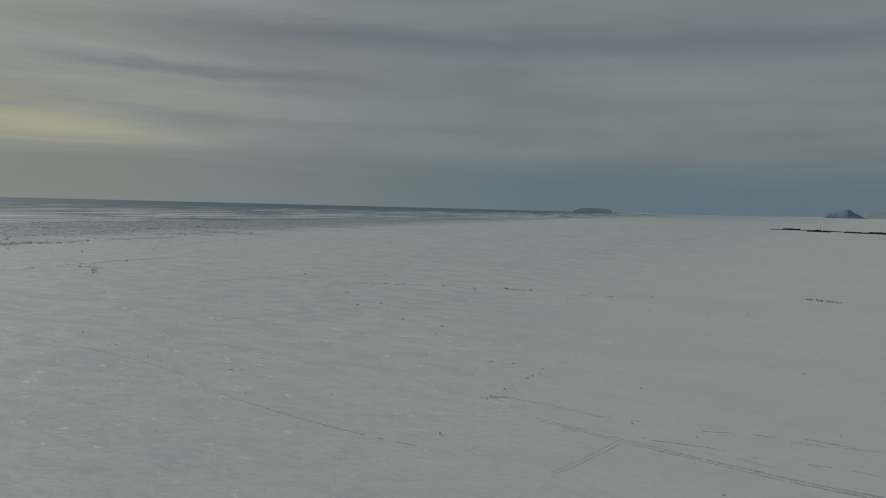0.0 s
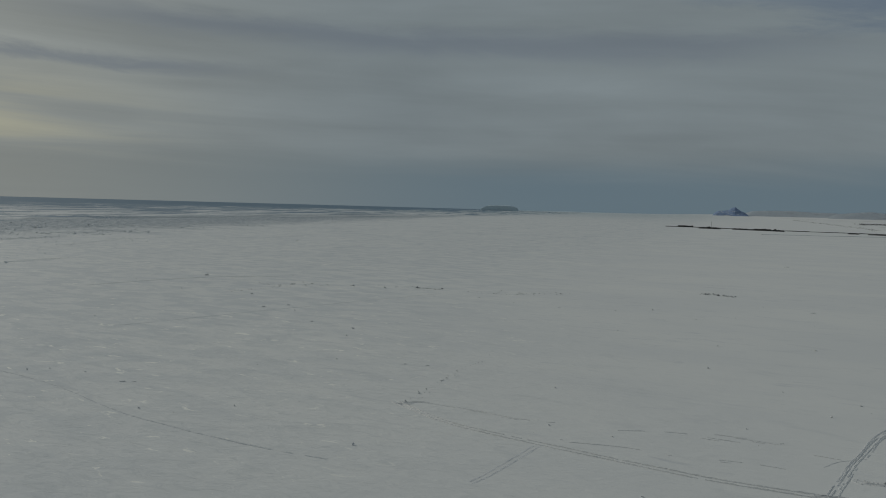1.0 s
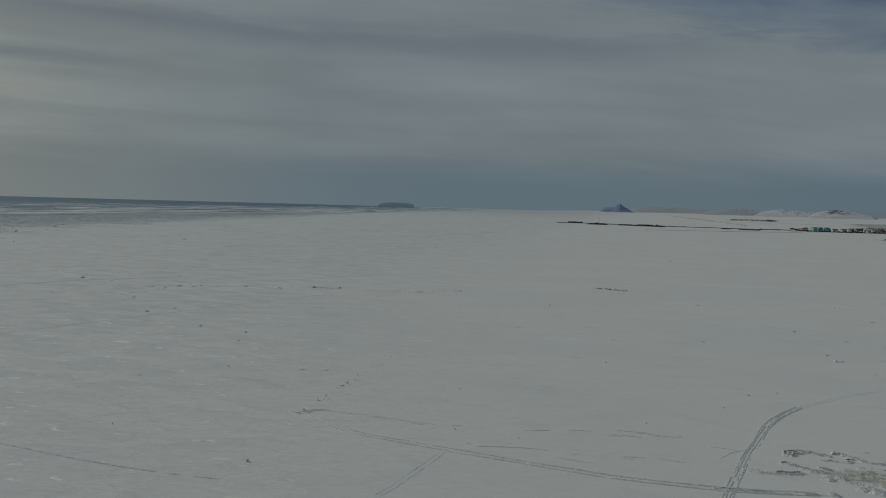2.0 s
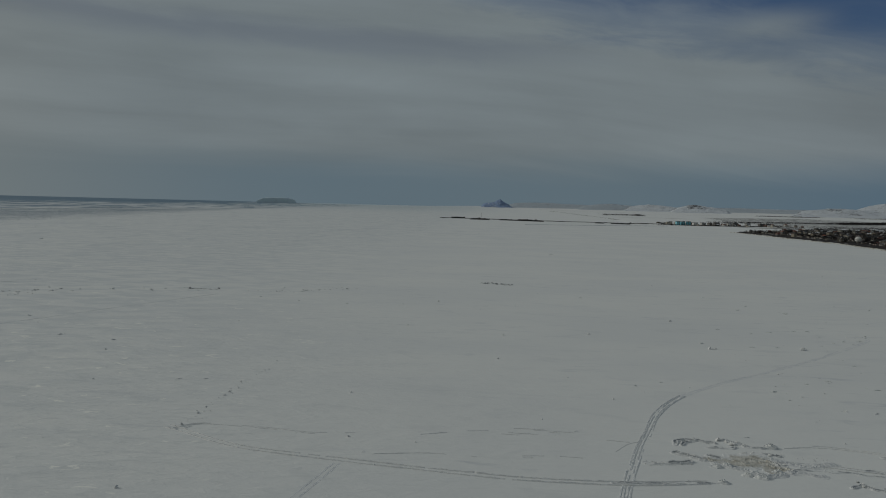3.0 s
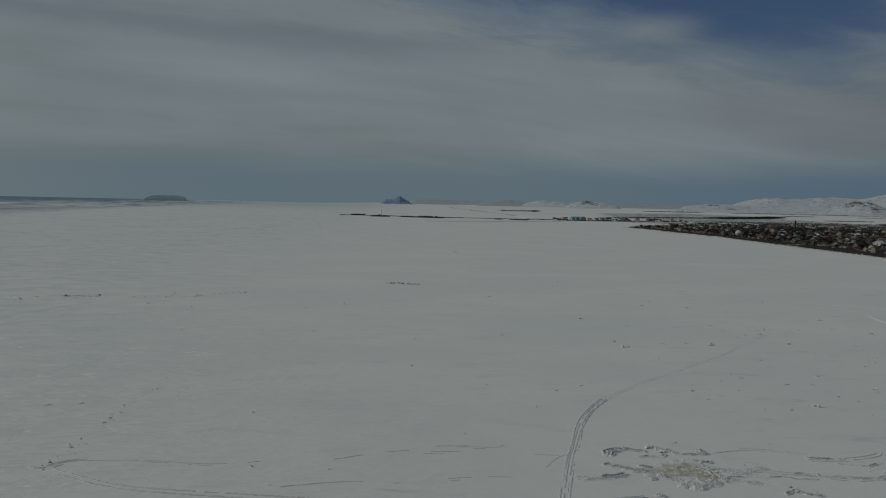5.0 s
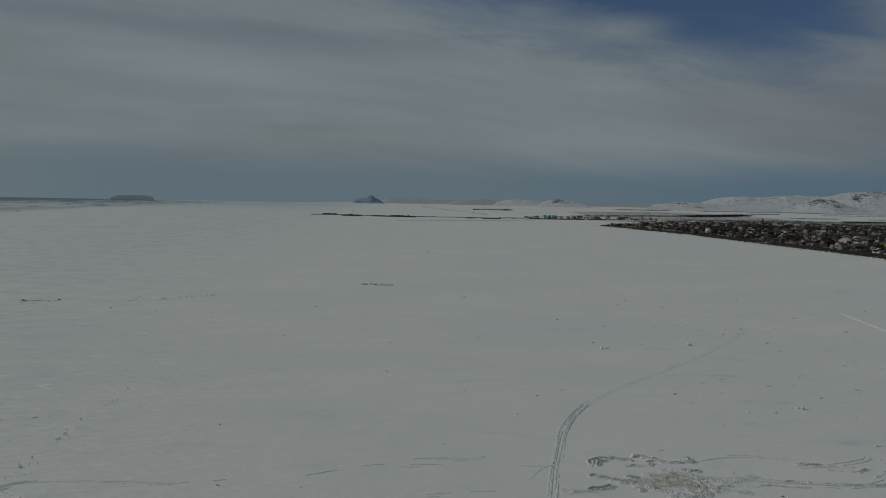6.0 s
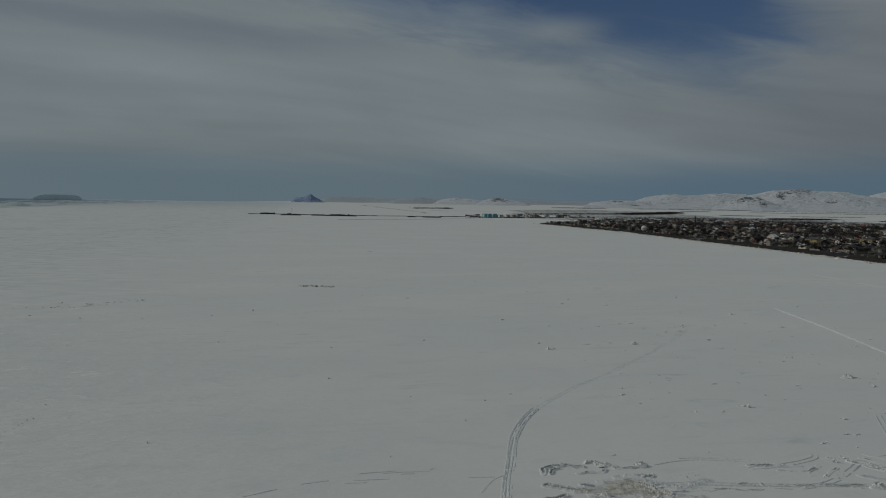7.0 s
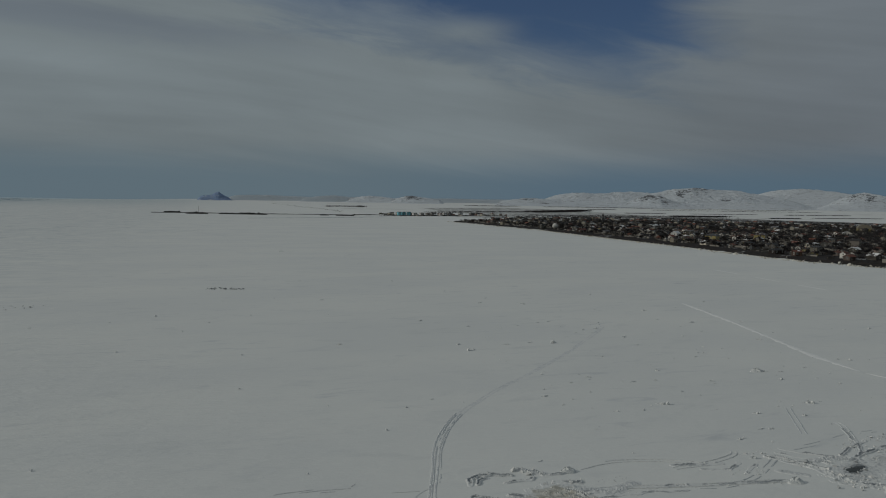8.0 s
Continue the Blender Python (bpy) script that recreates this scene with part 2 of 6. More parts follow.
def hill_material(name, cover, rock, rough_by=0.6, spread=1.9, snow=(0.645, 0.68, 0.72)):
    """Snow over rock: the rock shows on steep faces and in wind-blown patches."""
    m, n, p = material(name, (0.8, 0.8, 0.8), 0.85)
    pos = world_place(n)
    up = n.split(n.node("ShaderNodeNewGeometry").outputs["Normal"])[2]
    patch = n.noise(n.mapped(pos, (0, 0, 0), (0, 0, radians(-38)), (0.45, 1, 2.4)), 0.045, 6, 0.76, 1.3)
    broad = n.noise(pos, 0.0035, 3, 0.5)
    bare = n.math("ADD", n.math("MULTIPLY_ADD", up, -0.9, 0.9), n.math("ADD", n.math("MULTIPLY", patch, 0.85), n.math("MULTIPLY", broad, 0.35)))
    bare = n.math("MULTIPLY_ADD", flag(n, "crag"), 0.115, bare)
    bare = n.ramp(bare, cover, cover + 0.05)
    stone = n.mix(n.ramp(n.noise(pos, 0.06, 4), 0.35, 0.65), rock, tuple(c * spread for c in rock))
    white = n.mix(broad, snow, (snow[0] * 0.85, snow[1] * 0.88, snow[2] * 0.92))
    # grey scrub streaks; their dulling of the snow also stands in for haze
    scrub = n.noise(n.mapped(pos, (0, 0, 0), (0, 0, radians(-38)), (0.35, 1, 4.0)), 0.045, 6, 0.72, 0.8)
    white = n.mix(n.math("MULTIPLY", n.ramp(scrub, 0.54, 0.64), 0.48), white, (0.33, 0.355, 0.39))
    # thin lines of rock and scrub along gullies
    vein = n.noise(n.mapped(pos, (70, 0, 0), (0, 0, radians(-50)), (0.3, 1, 2.5)), 0.012, 5, 0.6, 1.2)
    vein = n.math("SUBTRACT", 1.0, n.ramp(n.math("ABSOLUTE", n.math("SUBTRACT", vein, 0.5)), 0.004, 0.022))
    vein = n.math("MULTIPLY", vein, n.ramp(scrub, 0.42, 0.60))
    white = n.mix(n.math("MULTIPLY", vein, 0.7), white, (0.22, 0.23, 0.25))
    n.put(p.inputs["Base Color"], n.mix(bare, white, stone))
    n.put(p.inputs["Normal"], n.bump(patch, rough_by, 20))
    return m


def wall_material(name, base, wear=0.25, low=0.12):
    m, n, p = material(name, base, 0.85)
    pos = world_place(n)
    tone = n.node("ShaderNodeObjectInfo").outputs["Random"]
    c = n.mix(n.math("MULTIPLY", n.noise(pos, 0.7, 4, 0.65), wear * 1.6), base, tuple(v * 0.55 for v in base))
    c = n.scale(c, n.math("MULTIPLY_ADD", n.math("POWER", tone, 2.0), 1.35 - low, low))
    n.put(p.inputs["Base Color"], c)
    n.put(p.inputs["Normal"], n.bump(n.noise(pos, 6, 3), 0.3, 0.02))
    return m


def roof_material(name, base, snowy):
    """Sheet or tile roof, partly under snow that lies in patches."""
    m, n, p = material(name, base, 0.7)
    pos = world_place(n)
    tone = n.node("ShaderNodeObjectInfo").outputs["Random"]
    c = n.scale(base if isinstance(base, bpy.types.NodeSocket) else n.mix(0.0, base, base), n.math("MULTIPLY_ADD", tone, 0.8, 0.4))
    c = n.mix(n.math("MULTIPLY", n.noise(pos, 1.2, 4), 0.5), c, tuple(v * 0.5 for v in base))
    lie = n.ramp(n.math("ADD", n.noise(pos, 0.3, 3), n.math("MULTIPLY", tone, 0.2)), 0.80 - snowy, 0.86 - snowy)
    n.put(p.inputs["Base Color"], n.mix(lie, c, (0.72, 0.73, 0.74)))
    ridges = n.node("ShaderNodeTexWave")
    ridges.inputs["Scale"].default_value = 3.0
    n.put(ridges.inputs["Vector"], pos)
    n.put(p.inputs["Normal"], n.bump(ridges.outputs[1], 0.25, 0.03))
    return m


def glass_material():
    m, n, p = material("window_glass", (0.03, 0.04, 0.05), 0.12)
    p.inputs["Specular IOR Level"].default_value = 0.6
    return m


def island_material(name, a, b):
    m, n, p = material(name, a, 0.9)
    n.put(p.inputs["Base Color"], n.mix(n.node("ShaderNodeNewGeometry").outputs["Random Per Island"], a, b))
    return m


def churn_material():
    """Snow broken up by vehicles and spades: grey painted into the furrows for wet and for shade, yellow-brown where
    water has spread.
    """
    m, n, p = material("churned_ice", (0.7, 0.7, 0.7), 0.7)
    pos = world_place(n)
    a = n.noise(pos, 1.1, 5, 0.65, 0.6)
    b = n.noise(n.mapped(pos, (0, 0, 0), (0, 0, radians(-25)), (0.35, 1, 1)), 1.6, 4, 0.6, 0.5)
    c = n.mix(n.ramp(a, 0.35, 0.65), (0.66, 0.675, 0.68), (0.50, 0.52, 0.535))
    c = n.mix(n.ramp(flag(n, "broken"), 0.1, 0.7), (0.70, 0.715, 0.715), c)
    c = n.mix(n.ramp(n.math("ADD", flag(n, "wet"), n.math("MULTIPLY_ADD", a, 0.9, -0.45)), 0.30, 0.75), c, (0.30, 0.32, 0.34))
    tan = n.mix(n.ramp(b, 0.40, 0.62), (0.57, 0.565, 0.53), (0.40, 0.39, 0.35))
    c = n.mix(n.ramp(n.math("ADD", flag(n, "stain"), n.math("MULTIPLY_ADD", b, 0.8, -0.4)), 0.25, 0.75), c, tan)
    c = n.mix(n.math("MULTIPLY", n.ramp(n.math("ADD", flag(n, "stain"), n.math("MULTIPLY_ADD", a, 0.5, -0.25)), 0.95, 1.25), 0.85), c, (0.095, 0.092, 0.082))
    n.put(p.inputs["Base Color"], c)
    n.put(p.inputs["Roughness"], 0.65)
    n.put(p.inputs["Normal"], n.bump(n.noise(pos, 5, 4), 0.5, 0.08))
    p.inputs["Specular IOR Level"].default_value = 0.25
    return m


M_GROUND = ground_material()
M_CHURNED = churn_material()
M_LUMP = snow_material("snow_lumps", (0.80, 0.81, 0.80), (0.46, 0.49, 0.51), 2.2)
M_ICE = snow_material("rubble_ice", (0.76, 0.79, 0.80), (0.46, 0.51, 0.55), 0.5)
M_DIRTY = snow_material("dirty_snow", (0.64, 0.63, 0.59), (0.44, 0.41, 0.34), 1.1)
M_SHORE = island_material("shore_ice_blocks", (0.78, 0.76, 0.70), (0.34, 0.31, 0.26))
M_CLOD = island_material("dark_snow_clods", (0.60, 0.61, 0.61), (0.20, 0.215, 0.23))
M_CHURN = island_material("churned_snow", (0.80, 0.80, 0.79), (0.40, 0.42, 0.43))
M_FURROW = snow_material("wet_furrow", (0.46, 0.48, 0.50), (0.24, 0.26, 0.28), 1.8)
M_FAINT = snow_material("blown_rut", (0.64, 0.665, 0.68), (0.47, 0.505, 0.53), 1.2)
M_GHOST = snow_material("drifted_rut", (0.685, 0.70, 0.71), (0.58, 0.605, 0.625), 0.9)
# packed snow, painted darker and bluer for the shadow down in the ruts
M_RUT = snow_material("packed_shaded_rut", (0.56, 0.595, 0.62), (0.29, 0.325, 0.36), 1.6)
M_BERM = snow_material("thrown_snow", (0.80, 0.80, 0.79), (0.70, 0.71, 0.71), 1.2)
M_DRIFT = snow_material("fresh_drift", (0.84, 0.85, 0.85), (0.78, 0.79, 0.80), 0.6)
M_WATER, _n, _p = material("hole_water", (0.022, 0.026, 0.022), 0.15)
M_HILL = hill_material("snowy_upland", 0.745, (0.055, 0.06, 0.07))
# far hills: haze put into the colour, as duller bluish snow and pale rock
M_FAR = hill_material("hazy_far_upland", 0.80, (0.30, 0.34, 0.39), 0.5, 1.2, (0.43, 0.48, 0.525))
M_SMOOTH = hill_material("smooth_snow_upland", 0.90, (0.13, 0.13, 0.14))
M_ROCKY = hill_material("rocky_upland", 0.73, (0.065, 0.07, 0.08))
# blue rock colours of headland, island and coast hold painted distance haze
M_CLIFF = hill_material("hazy_sea_cliff", 0.615, (0.15, 0.215, 0.345), 0.3, 1.4)
M_ISLAND = hill_material("hazy_island_rock", -1.0, (0.44, 0.55, 0.61), 0.06, 1.1)
M_STONE = snow_material("breakwater_stone", (0.038, 0.037, 0.036), (0.018, 0.018, 0.018), 0.6)
M_TWIG = island_material("bare_twigs", (0.010, 0.009, 0.011), (0.028, 0.024, 0.026))
M_BARK = snow_material("bark", (0.075, 0.058, 0.045), (0.045, 0.035, 0.028), 3.0)
M_CLUTTER = island_material("yard_stuff", (0.045, 0.038, 0.034), (0.34, 0.32, 0.29))
M_GLASS = glass_material()
M_FRAME, _n, _p = material("window_frame", (0.55, 0.53, 0.50), 0.6)
M_DOOR = wall_material("door_paint", (0.12, 0.075, 0.05))
M_BRICK = wall_material("chimney_brick", (0.22, 0.10, 0.07))
M_STEEL = wall_material("dark_steel", (0.03, 0.03, 0.033))
WALLS = {
    "white": wall_material("white_render", (0.80, 0.78, 0.74)),
    "cream": wall_material("cream_render", (0.58, 0.54, 0.46)),
    "grey": wall_material("grey_block", (0.22, 0.215, 0.21)),
    "yellow": wall_material("yellow_render", (0.50, 0.42, 0.19), 0.25, 0.5),
    "tan": wall_material("tan_render", (0.25, 0.225, 0.18)),
    "pink": wall_material("pink_render", (0.36, 0.29, 0.26)),
    "teal": wall_material("teal_render", (0.18, 0.50, 0.60), 0.1, 0.85),
    "pale": wall_material("pale_panel", (0.72, 0.72, 0.70), 0.1, 0.75),
    "brick": wall_material("brown_brick", (0.15, 0.095, 0.075)),
    "stone": wall_material("rough_stone", (0.16, 0.145, 0.13)),
}
ROOFS = {
    "brown": roof_material("brown_sheet_roof", (0.075, 0.055, 0.048), 0.02),
    "grey": roof_material("grey_sheet_roof", (0.12, 0.12, 0.125), 0.08),
    "red": roof_material("rust_red_roof", (0.17, 0.065, 0.045), 0.0),
    "snow": roof_material("snowed_over_roof", (0.10, 0.095, 0.09), 0.27),
    "dark": roof_material("dark_tar_roof", (0.035, 0.033, 0.034), 0.0),
}


# ---------------------------------------------------------------- mesh helpers
def from_bm(bm, name, mats):
    me = bpy.data.meshes.new(name)
    bm.to_mesh(me)
    bm.free()
    for m in mats if isinstance(mats, (list, tuple)) else [mats]:
        me.materials.append(m)
    return me


def part(name, bm, mats, parent, label=""):
    ob = new(name, from_bm(bm, name, mats))
    ob.parent = parent
    return tagged(ob, label)


def from_arrays(name, verts, faces, mats, smooth=False):
    me = bpy.data.meshes.new(name)
    verts = np.asarray(verts, dtype=np.float32)
    faces = np.asarray(faces, dtype=np.int32)
    k = faces.shape[1]
    me.vertices.add(len(verts))
    me.vertices.foreach_set("co", verts.ravel())
    me.loops.add(faces.size)
    me.loops.foreach_set("vertex_index", faces.ravel())
    me.polygons.add(len(faces))
    me.polygons.foreach_set("loop_start", np.arange(0, faces.size, k, dtype=np.int32))
    me.polygons.foreach_set("loop_total", np.full(len(faces), k, dtype=np.int32))
    me.polygons.foreach_set("use_smooth", np.full(len(faces), smooth, dtype=bool))
    for m in mats if isinstance(mats, (list, tuple)) else [mats]:
        me.materials.append(m)
    me.update(calc_edges=True)
    me.validate()
    return me


def block(bm, x, y, z, sx, sy, sz, index=0, turn=0.0):
    """A box standing on z, its centre at x, y."""
    m = Matrix.Translation((x, y, z + sz / 2)) @ Matrix.Rotation(turn, 4, "Z") @ Matrix.Diagonal((sx, sy, sz, 1))
    made = bmesh.ops.create_cube(bm, size=1, matrix=m)
    for f in {f for v in made["verts"] for f in v.link_faces}:
        f.material_index = index
    return made["verts"]


def lattice(ix, iy, seed):
    h = (ix.astype(np.int64) * 374761393 + iy.astype(np.int64) * 668265263 + seed * 974634777) & 0xFFFFFFFF
    h = ((h ^ (h >> 13)) * 1274126177) & 0xFFFFFFFF
    return ((h ^ (h >> 16)) & 0xFFFF) / 65535.0


def bumps(x, y, seed=0, octaves=1, gain=0.5):
    """Smooth value noise, 0 to 1, for arrays."""
    total, amp, norm = 0.0, 1.0, 0.0
    for o in range(octaves):
        ix, iy = np.floor(x), np.floor(y)
        fx, fy = x - ix, y - iy
        fx, fy = fx * fx * (3 - 2 * fx), fy * fy * (3 - 2 * fy)
        a, b = lattice(ix, iy, seed + o), lattice(ix + 1, iy, seed + o)
        c, d = lattice(ix, iy + 1, seed + o), lattice(ix + 1, iy + 1, seed + o)
        total = total + amp * ((a * (1 - fx) + b * fx) * (1 - fy) + (c * (1 - fx) + d * fx) * fy)
        norm += amp
        amp *= gain
        x, y = x * 2.03 + 11.7, y * 2.03 + 5.3
    return total / norm


def step(v, lo, hi):
    t = np.clip((np.asarray(v, dtype=float) - lo) / (hi - lo), 0, 1)
    return t * t * (3 - 2 * t)


def inside(x, y, poly):
    """Signed distance to a closed outline, positive inside."""
    x, y = np.asarray(x, dtype=float), np.asarray(y, dtype=float)
    dist, odd = np.full(x.shape, 1e9), np.zeros(x.shape, dtype=bool)
    for (ax, ay), (bx, by) in zip(poly, poly[1:] + poly[:1]):
        ex, ey = bx - ax, by - ay
        t = np.clip(((x - ax) * ex + (y - ay) * ey) / (ex * ex + ey * ey), 0, 1)
        dist = np.minimum(dist, np.hypot(x - ax - t * ex, y - ay - t * ey))
        cross = (ay > y) != (by > y)
        odd ^= cross & (x < (y - ay) * ex / (ey if ey else 1e-9) + ax)
    return np.where(odd, dist, -dist)


# ---------------------------------------------------------------- the ground: frozen sea, shore and plain in one sheet
SHORE = [(640, -600), (430, 120), (352, 300), (338, 350), (339, 394), (349, 467), (357, 560), (364, 658), (378, 790), (373, 872),
         (376, 980), (372, 1110), (400, 1150), (480, 1180), (540, 1250), (500, 1330), (410, 1400), (345, 1440), (330, 1500),
         (300, 1540), (330, 1640), (335, 1900), (345, 2150), (325, 2800), (280, 3500), (150, 4400), (-60, 4900), (-60, 6500),
         (6500, 6500), (6500, -600)]
TOWN = [(640, -600), (430, 120), (356, 300), (343, 350), (344, 394), (354, 467), (362, 560), (369, 658), (384, 790), (380, 872),
        (382, 980), (378, 1105), (420, 1140), (560, 1240), (690, 1300), (850, 1150), (930, 960), (980, 815), (1010, 700), (1150, 300), (1200, -600)]


def land_height(x, y):
    x, y = np.asarray(x, dtype=float), np.asarray(y, dtype=float)
    r = np.hypot(x, y)
    landward = step(np.degrees(np.arctan2(x, y)), -7, 0) * step(y, 0, 400)
    far = (16.0 + 11.0 * landward) * np.clip((r - 1600) / 3200, 0, 1) ** 2
    wob = (bumps(x / 14, y / 14, 5, 3) - 0.5) * 9
    s = inside(x, y, SHORE) + wob
    up = 1.6 * step(s, 0, 7) + 0.004 * np.clip(s, 0, 900)
    up = up + step(s, 20, 200) * (bumps(x / 120, y / 120, 9, 3) - 0.5) * 2.0
    return far + np.where(s > 0, up, 0.0)


def height_at(x, y):
    return float(land_height(np.array([x]), np.array([y]))[0])


def build_ground():
    fine = np.arange(-70, 60.01, 0.2)
    rest = np.arange(63, 290.1, 3.0)
    azs = np.radians(np.concatenate([fine, rest[:-1]]))
    rs = np.concatenate([[0.0, 8, 16, 24], np.exp(np.arange(np.log(30), np.log(4940), 0.0118)), [4945]])
    A, R = np.meshgrid(azs, rs)
    X, Y = R * np.sin(A), R * np.cos(A)
    Z = land_height(X, Y)
    # wind-packed relief, fading out where the mesh is too coarse to carry it
    u, v = X * 0.99 + Y * 0.14, Y * 0.99 - X * 0.14
    near = 1 - step(R, 140, 420)
    calm = 1 - 0.55 * step(X, -60, 10)
    Z = Z + near * calm * 0.13 * (bumps(u / 5.5, v / 2.4, 21, 2) - 0.5)
    Z = Z + (1 - step(R, 500, 1500)) * 0.07 * (bumps(u / 40, v / 16, 31, 2) - 0.5)
    rough = step(-X, 430, 500) * (1 - step(-X, 780, 860)) * step(Y, -100, 150)
    Z = Z + rough * 0.9 * bumps(X / 7, Y / 7, 41, 2)
    nr, na = A.shape
    i = np.arange(nr - 1)[:, None] * na
    j = np.arange(na)[None, :]
    k = (j + 1) % na
    quads = np.stack([i + j, i + na + j, i + na + k, i + k], -1).reshape(-1, 4)[:, ::-1]
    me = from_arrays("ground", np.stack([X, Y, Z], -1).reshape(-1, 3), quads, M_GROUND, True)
    town = step(inside(X, Y, TOWN), -9, -1).ravel()
    town = np.maximum(town, step(inside(X, Y, [(340, 1450), (420, 1425), (640, 1500), (620, 1560), (400, 1560)]), -20, 20).ravel() * 0.62)
    behind = [(400, 1430), (640, 1500), (800, 1640), (1000, 1600), (1180, 1450), (1250, 900), (1000, 950), (850, 1160), (690, 1310), (560, 1250)]
    town = np.maximum(town, step(inside(X, Y, behind), -40, 60).ravel() * 0.50)
    heath = [(560, 1500), (600, 2000), (740, 2700), (1250, 2900), (1330, 2500), (1200, 1900), (1120, 1500), (900, 1350)]
    town = np.maximum(town, step(inside(X, Y, heath), -60, 80).ravel() * 0.46)
    land = (step(inside(X, Y, SHORE), 10, 60) * step(np.hypot(X, Y), 1300, 1700)).ravel()
    for name, data in (("earth", town), ("land", land)):
        at = me.attributes.new(name, "FLOAT", "POINT")
        at.data.foreach_set("value", data.astype(np.float32))
    return tagged(new("ground", me), "snow-covered frozen sea with brown shore land behind", "ground", "", "structure")


build_ground()


# ---------------------------------------------------------------- hills, island and headland on the horizon
EYE_Z = 32.0


def massif(name, crest, reach, depth, mat, label, category, seed, crags=0.25, front=0.78, group="", hollow=1.7, taper=0.14, rocks=()):
    """High ground whose crest runs through (azimuth, elevation) degrees at a distance; it falls in a long hollow slope towards the ice and steeply behind."""
    az_c, el_c = np.array(crest).T
    nu, nv = 300, 70
    A, V = np.meshgrid(np.radians(np.linspace(az_c[0], az_c[-1], nu)), np.linspace(0, 1, nv))
    top = np.interp(np.degrees(A), az_c, el_c)
    for _ in range(10):
        top[:, 1:-1] = (top[:, :-2] + 2 * top[:, 1:-1] + top[:, 2:]) / 4
    wander = (bumps(np.degrees(A) * 0.30 + seed, V * 2 + seed, seed, 2) - 0.5) * 0.2
    ridge = front + wander
    s = np.where(V < ridge, V / ridge, 1 - (V - ridge) / (1 - ridge) * 0.9)
    fall = np.clip(s, 0, 1) ** hollow
    R = reach - depth * front + V * depth
    X, Y = R * np.sin(A), R * np.cos(A)
    ground = land_height(X, Y)
    peak = EYE_Z + R * np.tan(np.radians(top)) - ground
    P, Q = X / 100, Y / 100
    spurs = 1 - np.abs(2 * bumps(P * 0.75 + seed * 3.1, Q * 0.45 + seed, seed + 3, 4, 0.6) - 1)
    gullies = 1 - np.abs(2 * bumps(P * 2.9 + Q * 0.8, Q * 1.8 - P * 0.7 + seed, seed + 8, 3, 0.6) - 1)
    rough = (spurs * 0.7 + gullies * 0.45 - 0.6) * crags * 2.0
    wide = az_c[-1] - az_c[0]
    ends = step(np.minimum(np.degrees(A) - az_c[0], az_c[-1] - np.degrees(A)) / wide, 0, taper)
    Z = ground - 2 + (np.clip(peak, 0, None) + 2) * fall * (1 + rough * (1.25 - fall)) * ends
    i = np.arange(nv - 1)[:, None] * nu
    j = np.arange(nu - 1)[None, :]
    quads = np.stack([i + j, i + j + 1, i + nu + j + 1, i + nu + j], -1).reshape(-1, 4)
    me = from_arrays(name, np.stack([X, Y, Z], -1).reshape(-1, 3), quads, mat, True)
    crag = np.zeros(A.shape)
    for at_az, half, low, high in rocks:
        crag = np.maximum(crag, np.exp(-((np.degrees(A) - at_az) / half) ** 2) * step(fall, low - 0.12, low + 0.05) * (1 - step(fall, high - 0.05, high + 0.12)))
    at = me.attributes.new("crag", "FLOAT", "POINT")
    at.data.foreach_set("value", crag.ravel().astype(np.float32))
    return tagged(new(name, me), label, category, group)


SMOOTH_WORDS, ROCK_WORDS, LOW_WORDS = "broad smooth hill under unbroken snow", "snow-covered hill with dark patches of bare rock", "low snow hill with dark rock along its crest"
LOW_HILLS = [
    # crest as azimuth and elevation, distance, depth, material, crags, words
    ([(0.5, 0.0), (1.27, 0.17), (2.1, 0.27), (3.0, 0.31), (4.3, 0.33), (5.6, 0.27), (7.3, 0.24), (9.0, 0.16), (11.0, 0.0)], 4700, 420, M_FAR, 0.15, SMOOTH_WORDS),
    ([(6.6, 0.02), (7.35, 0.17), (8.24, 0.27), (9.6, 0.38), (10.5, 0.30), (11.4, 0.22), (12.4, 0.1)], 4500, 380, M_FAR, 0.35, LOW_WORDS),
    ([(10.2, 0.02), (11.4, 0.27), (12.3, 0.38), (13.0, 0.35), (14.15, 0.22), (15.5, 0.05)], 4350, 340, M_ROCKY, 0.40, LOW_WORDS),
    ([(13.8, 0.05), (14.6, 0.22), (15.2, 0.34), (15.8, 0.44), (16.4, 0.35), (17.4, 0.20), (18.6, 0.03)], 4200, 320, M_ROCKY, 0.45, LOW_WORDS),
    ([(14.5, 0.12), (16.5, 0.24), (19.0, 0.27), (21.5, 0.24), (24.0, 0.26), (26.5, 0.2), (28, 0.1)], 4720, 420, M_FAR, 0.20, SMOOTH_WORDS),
]
